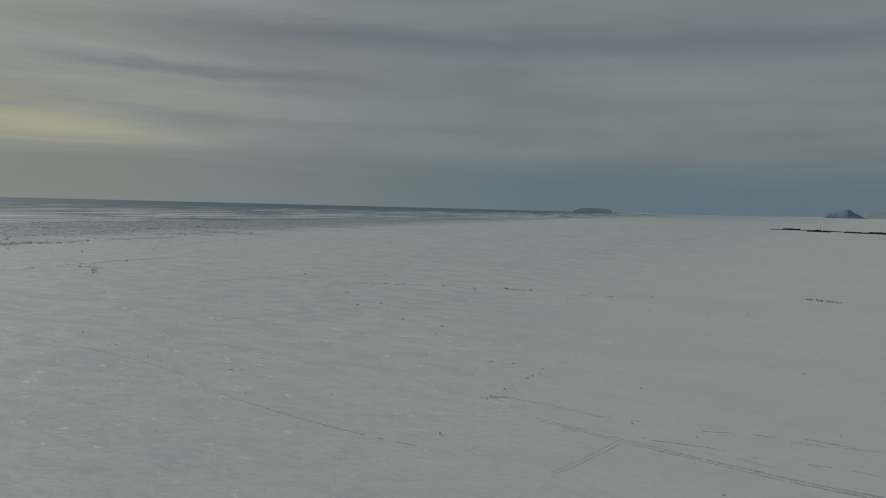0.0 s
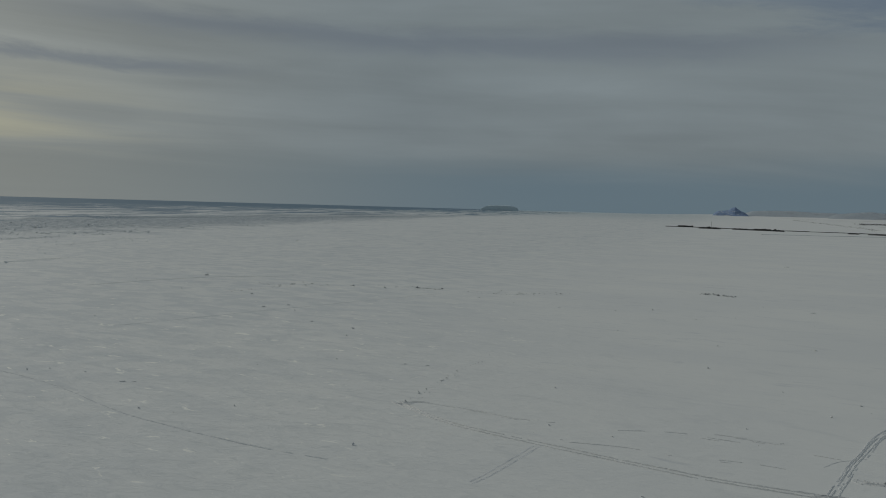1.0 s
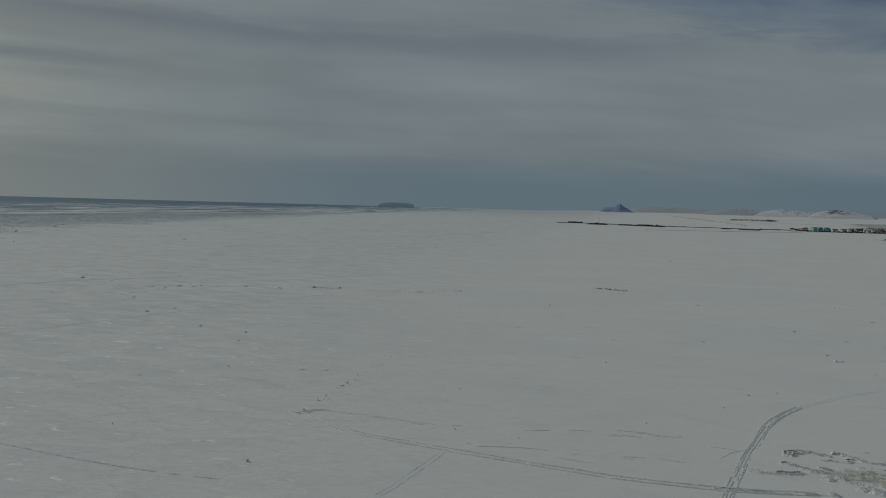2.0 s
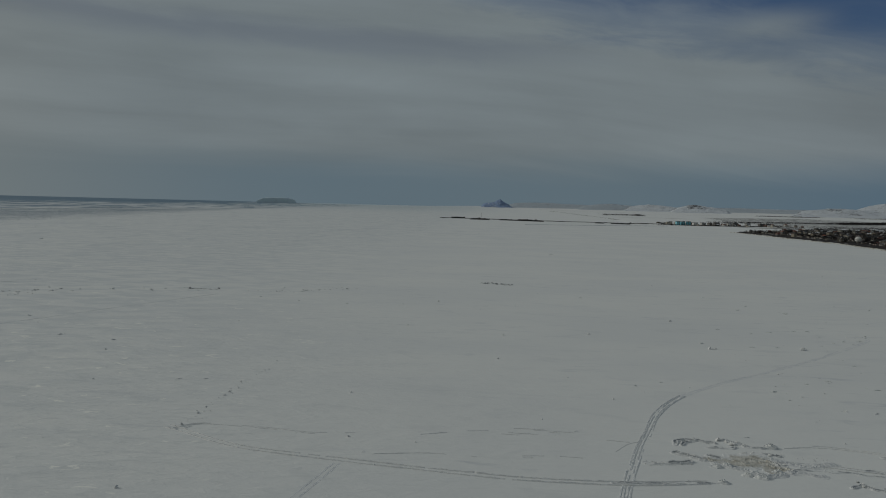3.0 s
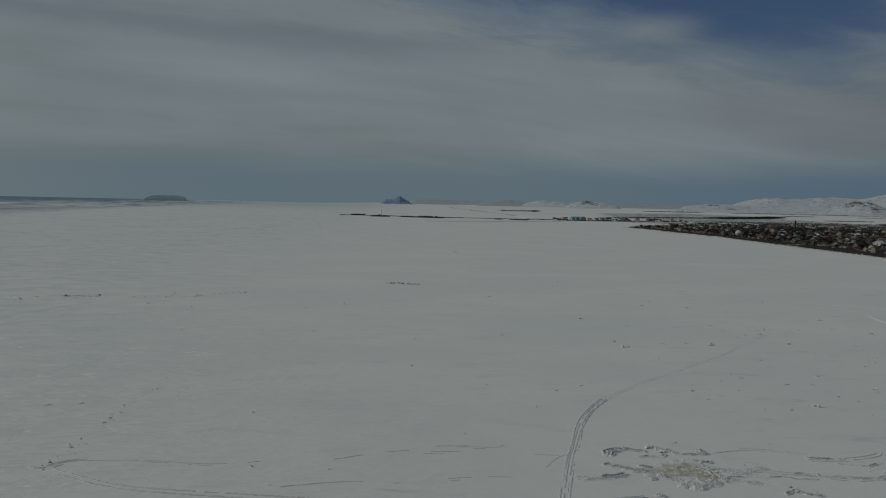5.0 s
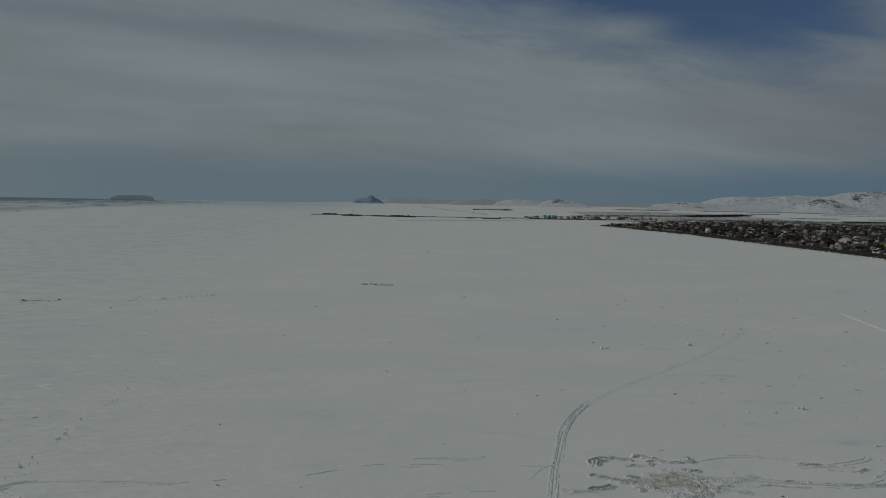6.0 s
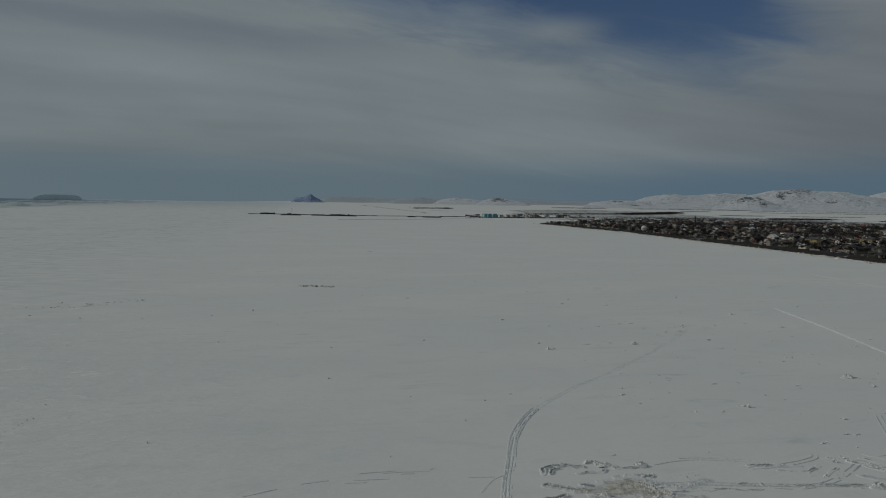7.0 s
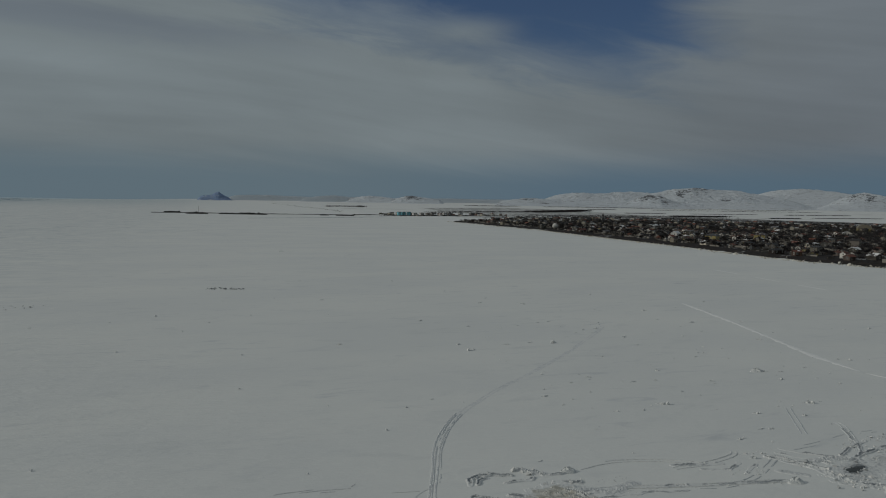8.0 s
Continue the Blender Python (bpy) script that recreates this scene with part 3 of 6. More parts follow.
HIGH_HILLS = [
    ([(22.2, -0.05), (23.0, 0.13), (24.1, 0.29), (25.2, 0.40), (26.1, 0.37), (27.5, 0.20), (29.4, -0.05)], 4000, 420, M_ROCKY, 0.42, LOW_WORDS),
    ([(24.4, 0.0), (25.4, 0.27), (26.6, 0.51), (28.4, 0.80), (29.3, 0.87), (31.0, 0.84), (33.2, 0.99), (34.7, 0.92), (36.2, 1.16), (37.9, 1.32), (39.5, 1.17), (41.1, 1.09),
      (42.3, 0.89), (44.2, 0.57), (46.0, 0.23), (47.5, 0.0)], 4350, 900, M_HILL, 0.32, ROCK_WORDS),
    ([(31.6, -0.15), (32.8, 0.10), (33.9, 0.57), (34.5, 0.75), (35.4, 0.72), (36.0, 0.45), (36.9, 0.12), (38.4, -0.15)], 3900, 520, M_ROCKY, 0.45, ROCK_WORDS),
]
EAST_HILLS = [
    ([(39.5, 0.2), (41.9, 0.76), (42.8, 1.02), (43.8, 1.24), (44.9, 1.33), (46.4, 1.29), (47.5, 1.14), (48.5, 0.97), (50.0, 0.85), (52.0, 0.9), (54.5, 1.0), (58.0, 0.7), (62.0, 0.2)], 4750, 700,
     M_SMOOTH, 0.12, SMOOTH_WORDS),
    ([(45.6, -0.1), (47.0, 0.24), (47.8, 0.66), (48.5, 0.95), (49.2, 1.03), (50.0, 0.92), (51.0, 0.74), (52.5, 0.8), (54.0, 0.6), (56.5, 0.0)], 4250, 620, M_HILL, 0.36, ROCK_WORDS),
]
# bare rock on them: azimuth, half width, and how far up the slope it begins and ends
ROCKS = {1: [(8.4, 0.5, 0.4, 0.9), (9.6, 0.4, 0.7, 1.0)], 2: [(12.6, 0.6, 0.6, 1.0)], 3: [(15.7, 0.5, 0.5, 1.0)], 5: [(25.0, 0.8, 0.5, 1.0), (26.5, 0.5, 0.2, 0.6)],
         6: [(38.1, 1.0, 0.80, 1.0), (36.9, 0.35, 0.45, 0.8), (33.0, 0.5, 0.9, 1.0), (29.2, 0.5, 0.92, 1.0), (40.2, 0.6, 0.3, 0.45)], 7: [(34.6, 0.75, 0.62, 1.0), (35.8, 0.35, 0.3, 0.7)],
         8: [(50.5, 0.7, 0.7, 1.0)], 9: [(48.6, 0.5, 0.55, 0.95), (49.6, 0.4, 0.4, 0.8), (53.0, 0.6, 0.6, 1.0)]}
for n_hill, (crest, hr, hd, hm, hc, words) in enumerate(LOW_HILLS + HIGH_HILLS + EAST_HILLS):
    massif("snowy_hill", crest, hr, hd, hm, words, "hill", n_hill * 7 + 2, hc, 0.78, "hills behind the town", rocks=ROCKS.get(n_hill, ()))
massif("rock_headland", [(-1.0, -0.2), (-0.90, -0.02), (-0.73, 0.08), (-0.49, 0.20), (-0.15, 0.225), (0.10, 0.25), (0.24, 0.29), (0.43, 0.41), (0.55, 0.44), (0.68, 0.50), (0.89, 0.35), (1.10, 0.22),
                         (1.4, 0.08), (1.8, -0.2)], 4460, 170, M_CLIFF, "dark blue-grey rocky headland with a snowy crest", "headland", 91, 0.30, 0.6, "", 1.0, 0.1)
massif("flat_island", [(-19.0, -0.25), (-18.88, -0.10), (-18.68, -0.01), (-18.46, 0.09), (-18.2, 0.155), (-17.6, 0.165), (-16.57, 0.175), (-16.26, 0.12), (-16.04, 0.05), (-15.87, -0.06), (-15.75, -0.25)], 4450, 90,
       M_ISLAND, "flat-topped grey island rising from the ice", "island", 57, 0.10, 0.5, "", 0.02, 0.05)
massif("low_coast", [(-17.5, -0.3), (-15.4, -0.19), (-12.5, -0.165), (-9.5, -0.17), (-6.8, -0.3)], 4700, 120, M_ISLAND, "low distant strip of grey coast on the horizon", "coast", 12, 0.2, 0.5, "", 0.6)


# ---------------------------------------------------------------- snow and ice debris
def chunk(rng, size, flat=0.7):
    """A broken lump: eight corners of a box pushed about, turned and set on its base. Vertices and triangles."""
    c = np.array([(sx, sy, sz) for sz in (0, 1) for sy in (-1, 1) for sx in (-1, 1)], dtype=float)
    c[:, :2] *= 0.5 * (1 + rng.uniform(-0.35, 0.35, (8, 2)))
    c[:, 2] *= flat * (1 + rng.uniform(-0.5, 0.4, 8))
    c[4:, :2] *= rng.uniform(0.45, 0.95)
    tilt = Euler((rng.uniform(-0.5, 0.5), rng.uniform(-0.5, 0.5), rng.uniform(0, 6.28))).to_matrix()
    c = c @ np.array(tilt).T * size
    c[:, 2] -= c[:, 2].min() + size * 0.12
    f = np.array([(0, 2, 3, 1), (4, 5, 7, 6), (0, 1, 5, 4), (1, 3, 7, 5), (3, 2, 6, 7), (2, 0, 4, 6)])
    return c, f


def heap_arrays(rng, spots):
    """Chunks at spots (x, y, z, size, flatness), joined."""
    vs, fs, n = [], [], 0
    for x, y, z, s, fl in spots:
        v, f = chunk(rng, s, fl)
        vs.append(v + (x, y, z))
        fs.append(f + n)
        n += 8
    return np.concatenate(vs), np.concatenate(fs)


def along(points, count, rng, spread):
    """Places strewn along a line of points."""
    pts = np.array(points, dtype=float)
    seg = np.hypot(*np.diff(pts, axis=0).T)
    cum = np.concatenate([[0], np.cumsum(seg)])
    s = rng.uniform(0, cum[-1], count)
    x, y = np.interp(s, cum, pts[:, 0]), np.interp(s, cum, pts[:, 1])
    return np.stack([x + rng.normal(0, spread, count), y + rng.normal(0, spread, count)], -1)


def rubble(name, points, count, size, spread, mat, label, category, group="", kind="", seed=1, flat=0.7):
    rng = np.random.default_rng(seed)
    xy = along(points, count, rng, spread)
    z = land_height(xy[:, 0], xy[:, 1])
    sizes = size * rng.lognormal(0, 0.45, count)
    v, f = heap_arrays(rng, [(a, b, c, s, flat) for (a, b), c, s in zip(xy, z, sizes)])
    base = np.array([points[0][0], points[0][1], 0.0])
    ob = new(name, from_arrays(name, v - base, f, mat))
    ob.location = base
    return tagged(ob, label, category, group, kind)


def rubble_field():
    rng = np.random.default_rng(77)
    n = 100000
    y = 60 + 1900 * rng.random(n) ** 1.5
    x = -440 - 0.16 * (y - 250) - 380 * rng.random(n) ** 1.2
    keep = bumps(x / 30, y / 60, 8, 2) > rng.uniform(0.25, 0.75, n)
    x, y = x[keep][:45000], y[keep][:45000]
    s = rng.lognormal(0, 0.4, len(x)) * 0.52
    v, f = heap_arrays(rng, list(zip(x, y, land_height(x, y) + 0.1, s, np.full(len(x), 0.42))))
    tagged(new("ice_rubble", from_arrays("ice_rubble", v, f, M_ICE)), "wide field of grey broken ice blocks", "ice rubble", "", "stuff")
    # thinner scatter in front of the field
    spots = []
    for _ in range(800):
        y = rng.uniform(60, 1100)
        x = -310 - 0.2 * (y - 200) - abs(rng.normal(0, 80)) + rng.normal(0, 30)
        spots.append((x, y, 0, rng.lognormal(-1.2, 0.5), 0.3))
    v, f = heap_arrays(rng, spots)
    tagged(new("scattered_ice", from_arrays("scattered_ice", v, f, M_ICE)), "scattered grey ice blocks on the snow", "ice rubble", "", "stuff")


rubble_field()

# pressure ridge with its white drift
rubble("pressure_ridge", [(-294, 140), (-300, 176), (-303, 209), (-306, 247), (-309, 262)], 320, 0.26, 2.2, M_ICE,
       "low pressure ridge of grey broken ice blocks", "ice ridge", "", "stuff", 3, 0.32)
rubble("pressure_ridge", [(-374, 300), (-392, 330), (-420, 420)], 200, 0.24, 5.0, M_ICE, "broken line of grey ice blocks on snow", "ice ridge", "", "stuff", 5, 0.3)
rubble("pressure_ridge", [(-260, 175), (-282, 195), (-292, 190)], 120, 0.28, 2.0, M_ICE, "short spur of upended grey ice blocks", "ice ridge", "", "stuff", 6, 0.3)


def drift(name, points, width, height, mat, label, category="snowdrift", wob=0.3, seed=1):
    """A low rounded bank of snow that follows a line."""
    rng = np.random.default_rng(seed)
    pts = smooth_line(points, 1.2)
    off = [(-1.0, -0.06), (-0.6, 0.45), (-0.2, 0.95), (0.25, 1.0), (0.65, 0.4), (1.0, -0.06)]
    V = []
    for k, (x, y, tx, ty) in enumerate(pts):
        fade = min(1.0, k / 4, (len(pts) - 1 - k) / 4)
        w = width / 2 * (0.35 + 0.65 * fade) * (1 + rng.uniform(-wob, wob))
        h = height * fade * (1 + rng.uniform(-wob, wob))
        z = height_at(x, y)
        V += [(x - ty * o * w, y + tx * o * w, z + p * h if p > 0 else z - 0.08) for o, p in off]
    n = len(off)
    F = [(k * n + j, k * n + j + 1, (k + 1) * n + j + 1, (k + 1) * n + j) for k in range(len(pts) - 1) for j in range(n - 1)]
    F = np.array(F)[:, ::-1]
    return tagged(new(name, from_arrays(name, V, F, mat, True)), label, category)


def smooth_line(points, pitch):
    """Even places with their directions along a rounded line through the points: x, y, tx, ty."""
    p = [np.array(q, dtype=float) for q in points]
    p = [2 * p[0] - p[1]] + p + [2 * p[-1] - p[-2]]
    out = []
    for a, b, c, d in zip(p, p[1:], p[2:], p[3:]):
        for t in np.linspace(0, 1, max(2, int(np.hypot(*(c - b)) / pitch)), endpoint=False):
            out.append(0.5 * (2 * b + (c - a) * t + (2 * a - 5 * b + 4 * c - d) * t * t + (3 * b - a - 3 * c + d) * t ** 3))
    out.append(p[-2])
    out = np.array(out)
    tan = np.gradient(out, axis=0)
    tan /= np.hypot(tan[:, 0], tan[:, 1])[:, None] + 1e-9
    return [(x, y, tx, ty) for (x, y), (tx, ty) in zip(out, tan)]


def sheet_z(x, y):
    """Height of the wind-packed snow surface itself."""
    x, y = np.array([x]), np.array([y])
    u, v, r = x * 0.99 + y * 0.14, y * 0.99 - x * 0.14, np.hypot(x, y)
    z = land_height(x, y) + (1 - step(r, 140, 420)) * (1 - 0.55 * step(x, -60, 10)) * 0.13 * (bumps(u / 5.5, v / 2.4, 21, 2) - 0.5)
    return float((z + (1 - step(r, 500, 1500)) * 0.07 * (bumps(u / 40, v / 16, 31, 2) - 0.5))[0])


def vehicle_track(points, offsets, width, depth, label, seed=1, gaps=0.25, name="vehicle_track", mats=None, seat=0.035):
    """Ruts pressed into the snow: each a trough of packed snow between two crumbling lips, broken and blown over in places."""
    rng = np.random.default_rng(seed)
    root = tagged(new(name), label, "track")
    pts = smooth_line(points, 0.3)
    root.location = (pts[0][0], pts[0][1], 0)
    prof = [(-1.0, -0.05, 0), (-0.66, 1.0, 0), (-0.40, 0.10, 1), (0.36, 0.06, 1), (0.60, 0.8, 0), (1.0, -0.05, 0)]
    run = np.arange(len(pts)) * 0.3
    zs = [sheet_z(x, y) for x, y, _, _ in pts]
    for side in offsets:
        phase, lane = rng.uniform(0, 100), np.full(len(pts), side * 7.0 + seed)
        slow = bumps(run * 0.17 + phase, lane, seed, 2)
        quick = bumps(run * 0.75 + phase, lane, seed + 5, 2)
        sway = (bumps(run * 0.16 + phase, lane, seed + 9, 2) - 0.5) * 0.22
        V = []
        for k, (x, y, tx, ty) in enumerate(pts):
            keep = min(1.0, max(0.0, (0.68 * slow[k] + 0.32 * quick[k] - gaps) * 4.5)) * min(1.0, k / 6, (len(pts) - 1 - k) / 6)
            d = side + sway[k] + rng.normal(0, 0.012)
            w = width / 2 * (0.8 + 0.45 * quick[k] + rng.uniform(-0.16, 0.16))
            for o, h, _ in prof:
                lift = h * depth * (0.35 + 0.65 * keep) * (1 + rng.uniform(-0.75, 0.75)) + seat if h > 0 else -0.05
                if keep < 0.15:
                    lift -= 0.12
                V.append((x - ty * (d + o * w) - pts[0][0], y + tx * (d + o * w) - pts[0][1], zs[k] + lift))
        n = len(prof)
        F, mi = [], []
        for k in range(len(pts) - 1):
            for j in range(n - 1):
                F.append((k * n + j + 1, k * n + j, (k + 1) * n + j, (k + 1) * n + j + 1))
                mi.append(1 if prof[j][2] and prof[j + 1][2] else 0)
        me = from_arrays("rut", V, np.array(F)[:, ::-1], mats or [M_BERM, M_RUT], False)
        me.polygons.foreach_set("material_index", np.array(mi, dtype=np.int32))
        ob = new("rut", me)
        ob.parent = root
    return root


CAR, SLED = (-0.62, 0.62), (-0.36, 0.36)
vehicle_track([(-44.5, 101.6), (-31.8, 95.0), (-17.9, 92.2), (-7.0, 90.4), (3.4, 89.1), (13.7, 89.0), (20, 89.6), (26.6, 90.8)], (-0.44, 0.44), 0.34, 0.06,
              "pair of dark wheel ruts across the snow", 11, 0.22)
vehicle_track([(-21.8, 75.0), (-20.4, 79.6), (-17.9, 91.2)], (-0.34, 0.34), 0.34, 0.014, "faint narrow ruts joining a longer track", 12, 0.25, mats=[M_DRIFT, M_FAINT], seat=0.012)
vehicle_track([(-43.1, 99.4), (-39.9, 102.6), (-31.2, 102.1), (-22.0, 101.1), (-10.6, 103.0), (-1.8, 106.0), (8, 107.0), (15, 106.4)], (-0.5, 0.1, 0.6), 0.18, 0.030,
              "blown-over pair of narrow ruts in the snow", 13, 0.53, mats=[M_BERM, M_RUT])
vehicle_track([(2.0, 105.2), (8.0, 104.8), (13.7, 104.8), (20, 104.2)], (-0.3, 0.4), 0.17, 0.03, "broken pair of narrow ruts in the snow", 26, 0.54, mats=[M_BERM, M_FAINT])
vehicle_track([(-16, 94.2), (-7.4, 95.9), (0, 95.4), (8.7, 96.3), (15, 96.0)], (0.0, 0.7), 0.16, 0.03, "broken pair of narrow ruts in the snow", 29, 0.56, mats=[M_BERM, M_FAINT])
vehicle_track([(13.8, 78), (16.4, 88.0), (20.0, 99.8), (23.2, 108.7), (26.0, 116.4), (28.5, 121.6), (31.4, 126.4), (34.0, 130.0)], (-0.52, -0.19, 0.22, 0.52), 0.16, 0.034,
              "double set of fresh narrow ruts curving over snow", 14, 0.33, mats=[M_DRIFT, M_FAINT])
vehicle_track([(17.0, 99.6), (19.3, 103.0), (21.6, 104.6)], (0.0,), 0.14, 0.014, "single short curved rut in the snow", 30, 0.25, mats=[M_BERM, M_FAINT], seat=0.018)
vehicle_track([(32.4, 127.8), (36.1, 132.2), (45.1, 141.2), (55.0, 149.6), (70.3, 163.8), (79.6, 173.2), (91.2, 185.4), (96.4, 191.5), (97.4, 196.0)], (-0.36, 0.0, 0.36), 0.52, 0.003,
              "blown-over ruts running on towards the shore", 15, 0.36, mats=[M_GHOST, M_GHOST], seat=0.008)
vehicle_track([(-162, 87.2), (-124, 86.8), (-100, 84.0), (-78.5, 77.8), (-64.3, 75.6), (-52.8, 74.4), (-40, 74.5)], (0.0,), 0.34, 0.03,
              "single thin line pressed into hard snow", 16, 0.22, mats=[M_FAINT, M_FAINT], seat=0.018)
vehicle_track([(86.5, 118.6), (82.4, 113.0), (78.2, 107.1)], SLED, 0.16, 0.028, "short straight pair of wheel ruts in snow", 18, 0.12, mats=[M_FAINT, M_RUT])
vehicle_track([(87.5, 110.6), (86.8, 108.4), (83.2, 103.4), (79.5, 99.0)], SLED, 0.16, 0.024, "pair of wheel ruts leading to an ice hole", 19, 0.25, mats=[M_FAINT, M_FAINT])
vehicle_track([(37.0, 98.3), (42.6, 98.0), (47.5, 96.9), (52.0, 96.0), (58.0, 95.0), (63.0, 94.1)], (-0.2, 0.5), 0.22, 0.045, "deep churned wheel ruts between two ice holes", 20, 0.08)
vehicle_track([(51.6, 101.4), (56.5, 101.7), (61.8, 103.0), (63.5, 104.5)], SLED, 0.16, 0.030, "pair of wheel ruts turning in snow", 21, 0.25, mats=[M_BERM, M_FAINT])
vehicle_track([(50.1, 96.0), (54.4, 95.1), (60.0, 96.6), (67.0, 100.8)], SLED, 0.16, 0.026, "pair of wheel ruts turning in snow", 22, 0.36, mats=[M_FAINT, M_GHOST])
vehicle_track([(40, 104.6), (45.5, 105.6), (52, 104.0), (57.5, 101.2)], SLED, 0.17, 0.030, "faint narrow ruts curving over snow", 23, 0.3, mats=[M_BERM, M_FAINT])
vehicle_track([(-207, 182), (-193.8, 224), (-170, 250)], (0.0,), 0.5, 0.030, "faint pressed line on snow", 24, 0.3, mats=[M_BERM, M_FAINT])
vehicle_track([(-134, 130), (-127.9, 145.0), (-118.5, 169.5), (-101.9, 208.7), (-90, 236)], (0.0,), 0.45, 0.02, "faint pressed line on snow", 25, 0.3, mats=[M_GHOST, M_FAINT], seat=0.015)
vehicle_track([(90, 105.5), (84, 105.2), (77, 103.6), (70.5, 102.6)], SLED, 0.14, 0.014, "churned wheel ruts beside an ice hole", 27, 0.5, mats=[M_FAINT, M_GHOST])
vehicle_track([(93, 99.5), (86, 97.0), (80, 96.5)], SLED, 0.19, 0.044, "churned wheel ruts beside an ice hole", 28, 0.1, mats=[M_BERM, M_FAINT])

drift("snow_bank", [(146.7, 224.3), (138.0, 193.2), (129.0, 165.8), (123.2, 148.5), (120.4, 134.5)], 2.0, 0.075, M_DRIFT, "long narrow bank of bright fresh snow", "snowdrift", 0.6, 2)
drift("snow_bank", [(120.3, 133.0), (121.5, 128.0), (126, 124.5)], 1.2, 0.11, M_DRIFT, "short curved bank of bright fresh snow", "snowdrift", 0.3, 3)
for k, ends in enumerate(([(242.0, 324.0), (240.0, 311.0), (238.2, 301.0)], [(236.0, 289.0), (234.6, 281.0), (233.0, 270.0)], [(231.4, 260.0), (230.0, 250.0), (228.7, 240.8)])):
    drift("snow_bank", ends, 1.8, 0.065, M_DRIFT, "faint short bank of bright snow", "snowdrift", 0.5, 40 + k)
drift("snow_bank", [(-292, 120), (-298, 160), (-304, 190), (-312, 216)], 3.0, 0.16, M_DRIFT, "white drift along a ridge of ice", "snowdrift", 0.4, 5)


# ---------------------------------------------------------------- the two opened holes with their heaps
def slush(name, x, y, rx, ry, turn, mat, label, seed, lift=0.06):
    rng = np.random.default_rng(seed)
    rings, seg = 7, 40
    reach = 1 + 0.28 * (bumps(np.linspace(0, 9, seg, endpoint=False), np.full(seg, seed * 1.7), seed, 2) - 0.5) * 2
    V, rim = [(0, 0, lift)], [0.0]
    for k in range(1, rings + 1):
        q = k / rings
        for j in range(seg):
            a = 2 * math.pi * j / seg
            px, py = math.cos(a) * rx * q * reach[j], math.sin(a) * ry * q * reach[j]
            V.append((px * math.cos(turn) - py * math.sin(turn), px * math.sin(turn) + py * math.cos(turn),
                      lift * (1 - q ** 3) + rng.uniform(-0.02, 0.02) - (0.10 if k == rings else 0)))
            rim.append(q)
    F = [(0, 1 + j, 1 + (j + 1) % seg, 1 + (j + 1) % seg) for j in range(seg)]
    F = [f[:3] for f in F]
    for k in range(rings - 1):
        for j in range(seg):
            a, b = 1 + k * seg + j, 1 + k * seg + (j + 1) % seg
            F += [(a, a + seg, b + seg), (a, b + seg, b)]
    me = from_arrays(name, V, F, mat, True)
    at = me.attributes.new("rim", "FLOAT", "POINT")
    at.data.foreach_set("value", np.array(rim, dtype=np.float32))
    ob = new(name, me)
    ob.location = (x, y, sheet_z(x, y))
    return tagged(ob, label, "slush")


def mound(rx, ry, h, tail, seed, crag=0.6, rings=6, seg=15):
    """One crumbly connected pile, with a wind tail on its -x side. Vertices and triangles."""
    rng = np.random.default_rng(seed)
    top = rng.uniform(-0.25, 0.25, 2)
    V = [(top[0] * rx, top[1] * ry, h * rng.uniform(0.85, 1.1))]
    for k in range(1, rings + 1):
        q = k / rings
        for j in range(seg):
            a = 2 * math.pi * (j + 0.5 * (k % 2) + rng.uniform(-0.25, 0.25)) / seg
            ca, sa = math.cos(a), math.sin(a)
            x, y = ca * rx * q + top[0] * rx * (1 - q), sa * ry * q + top[1] * ry * (1 - q)
            if ca < -0.3:
                x -= tail * (-ca - 0.3) * 1.4 * q
                y *= 1 - 0.5 * (-ca - 0.3) * q
            z = h * (1 - q) ** 0.8 * (1 - crag + 2 * crag * rng.random())
            V.append((x, y, z if k < rings else -0.12))
    F = [(0, 1 + j, 1 + (j + 1) % seg) for j in range(seg)]
    for k in range(rings - 1):
        for j in range(seg):
            p, q = 1 + k * seg + j, 1 + k * seg + (j + 1) % seg
            F += [(p, p + seg, q + seg), (p, q + seg, q)]
    return np.array(V), np.array(F)


def heap(x, y, radius, height, seed, mat=None, label="pile of shovelled snow lumps beside an ice hole"):
    v, f = mound(radius, radius * 0.8, height * 0.8, radius * 0.4, seed, 0.38)
    ob = new("snow_mound", from_arrays("snow_mound", v, f, mat or M_LUMP))
    ob.location = (x, y, sheet_z(x, y))
    return tagged(ob, label, "snow mound", "mounds round the ice holes")


def row(points, count, size, spread, seed, mat=None, label="row of broken snow lumps thrown up on the ice", flat=0.45):
    return rubble("snow_rubble", points, count, size, spread, mat or M_CHURN, label, "snow rubble", "rows of snow rubble", "stuff", seed, flat)


def line_distance(X, Y, points):
    d = np.full(X.shape, 1e9)
    for (ax, ay), (bx, by) in zip(points, points[1:]):
        ex, ey = bx - ax, by - ay
        s = np.clip(((X - ax) * ex + (Y - ay) * ey) / (ex * ex + ey * ey), 0, 1)
        d = np.minimum(d, np.hypot(X - ax - s * ex, Y - ay - s * ey))
    return d


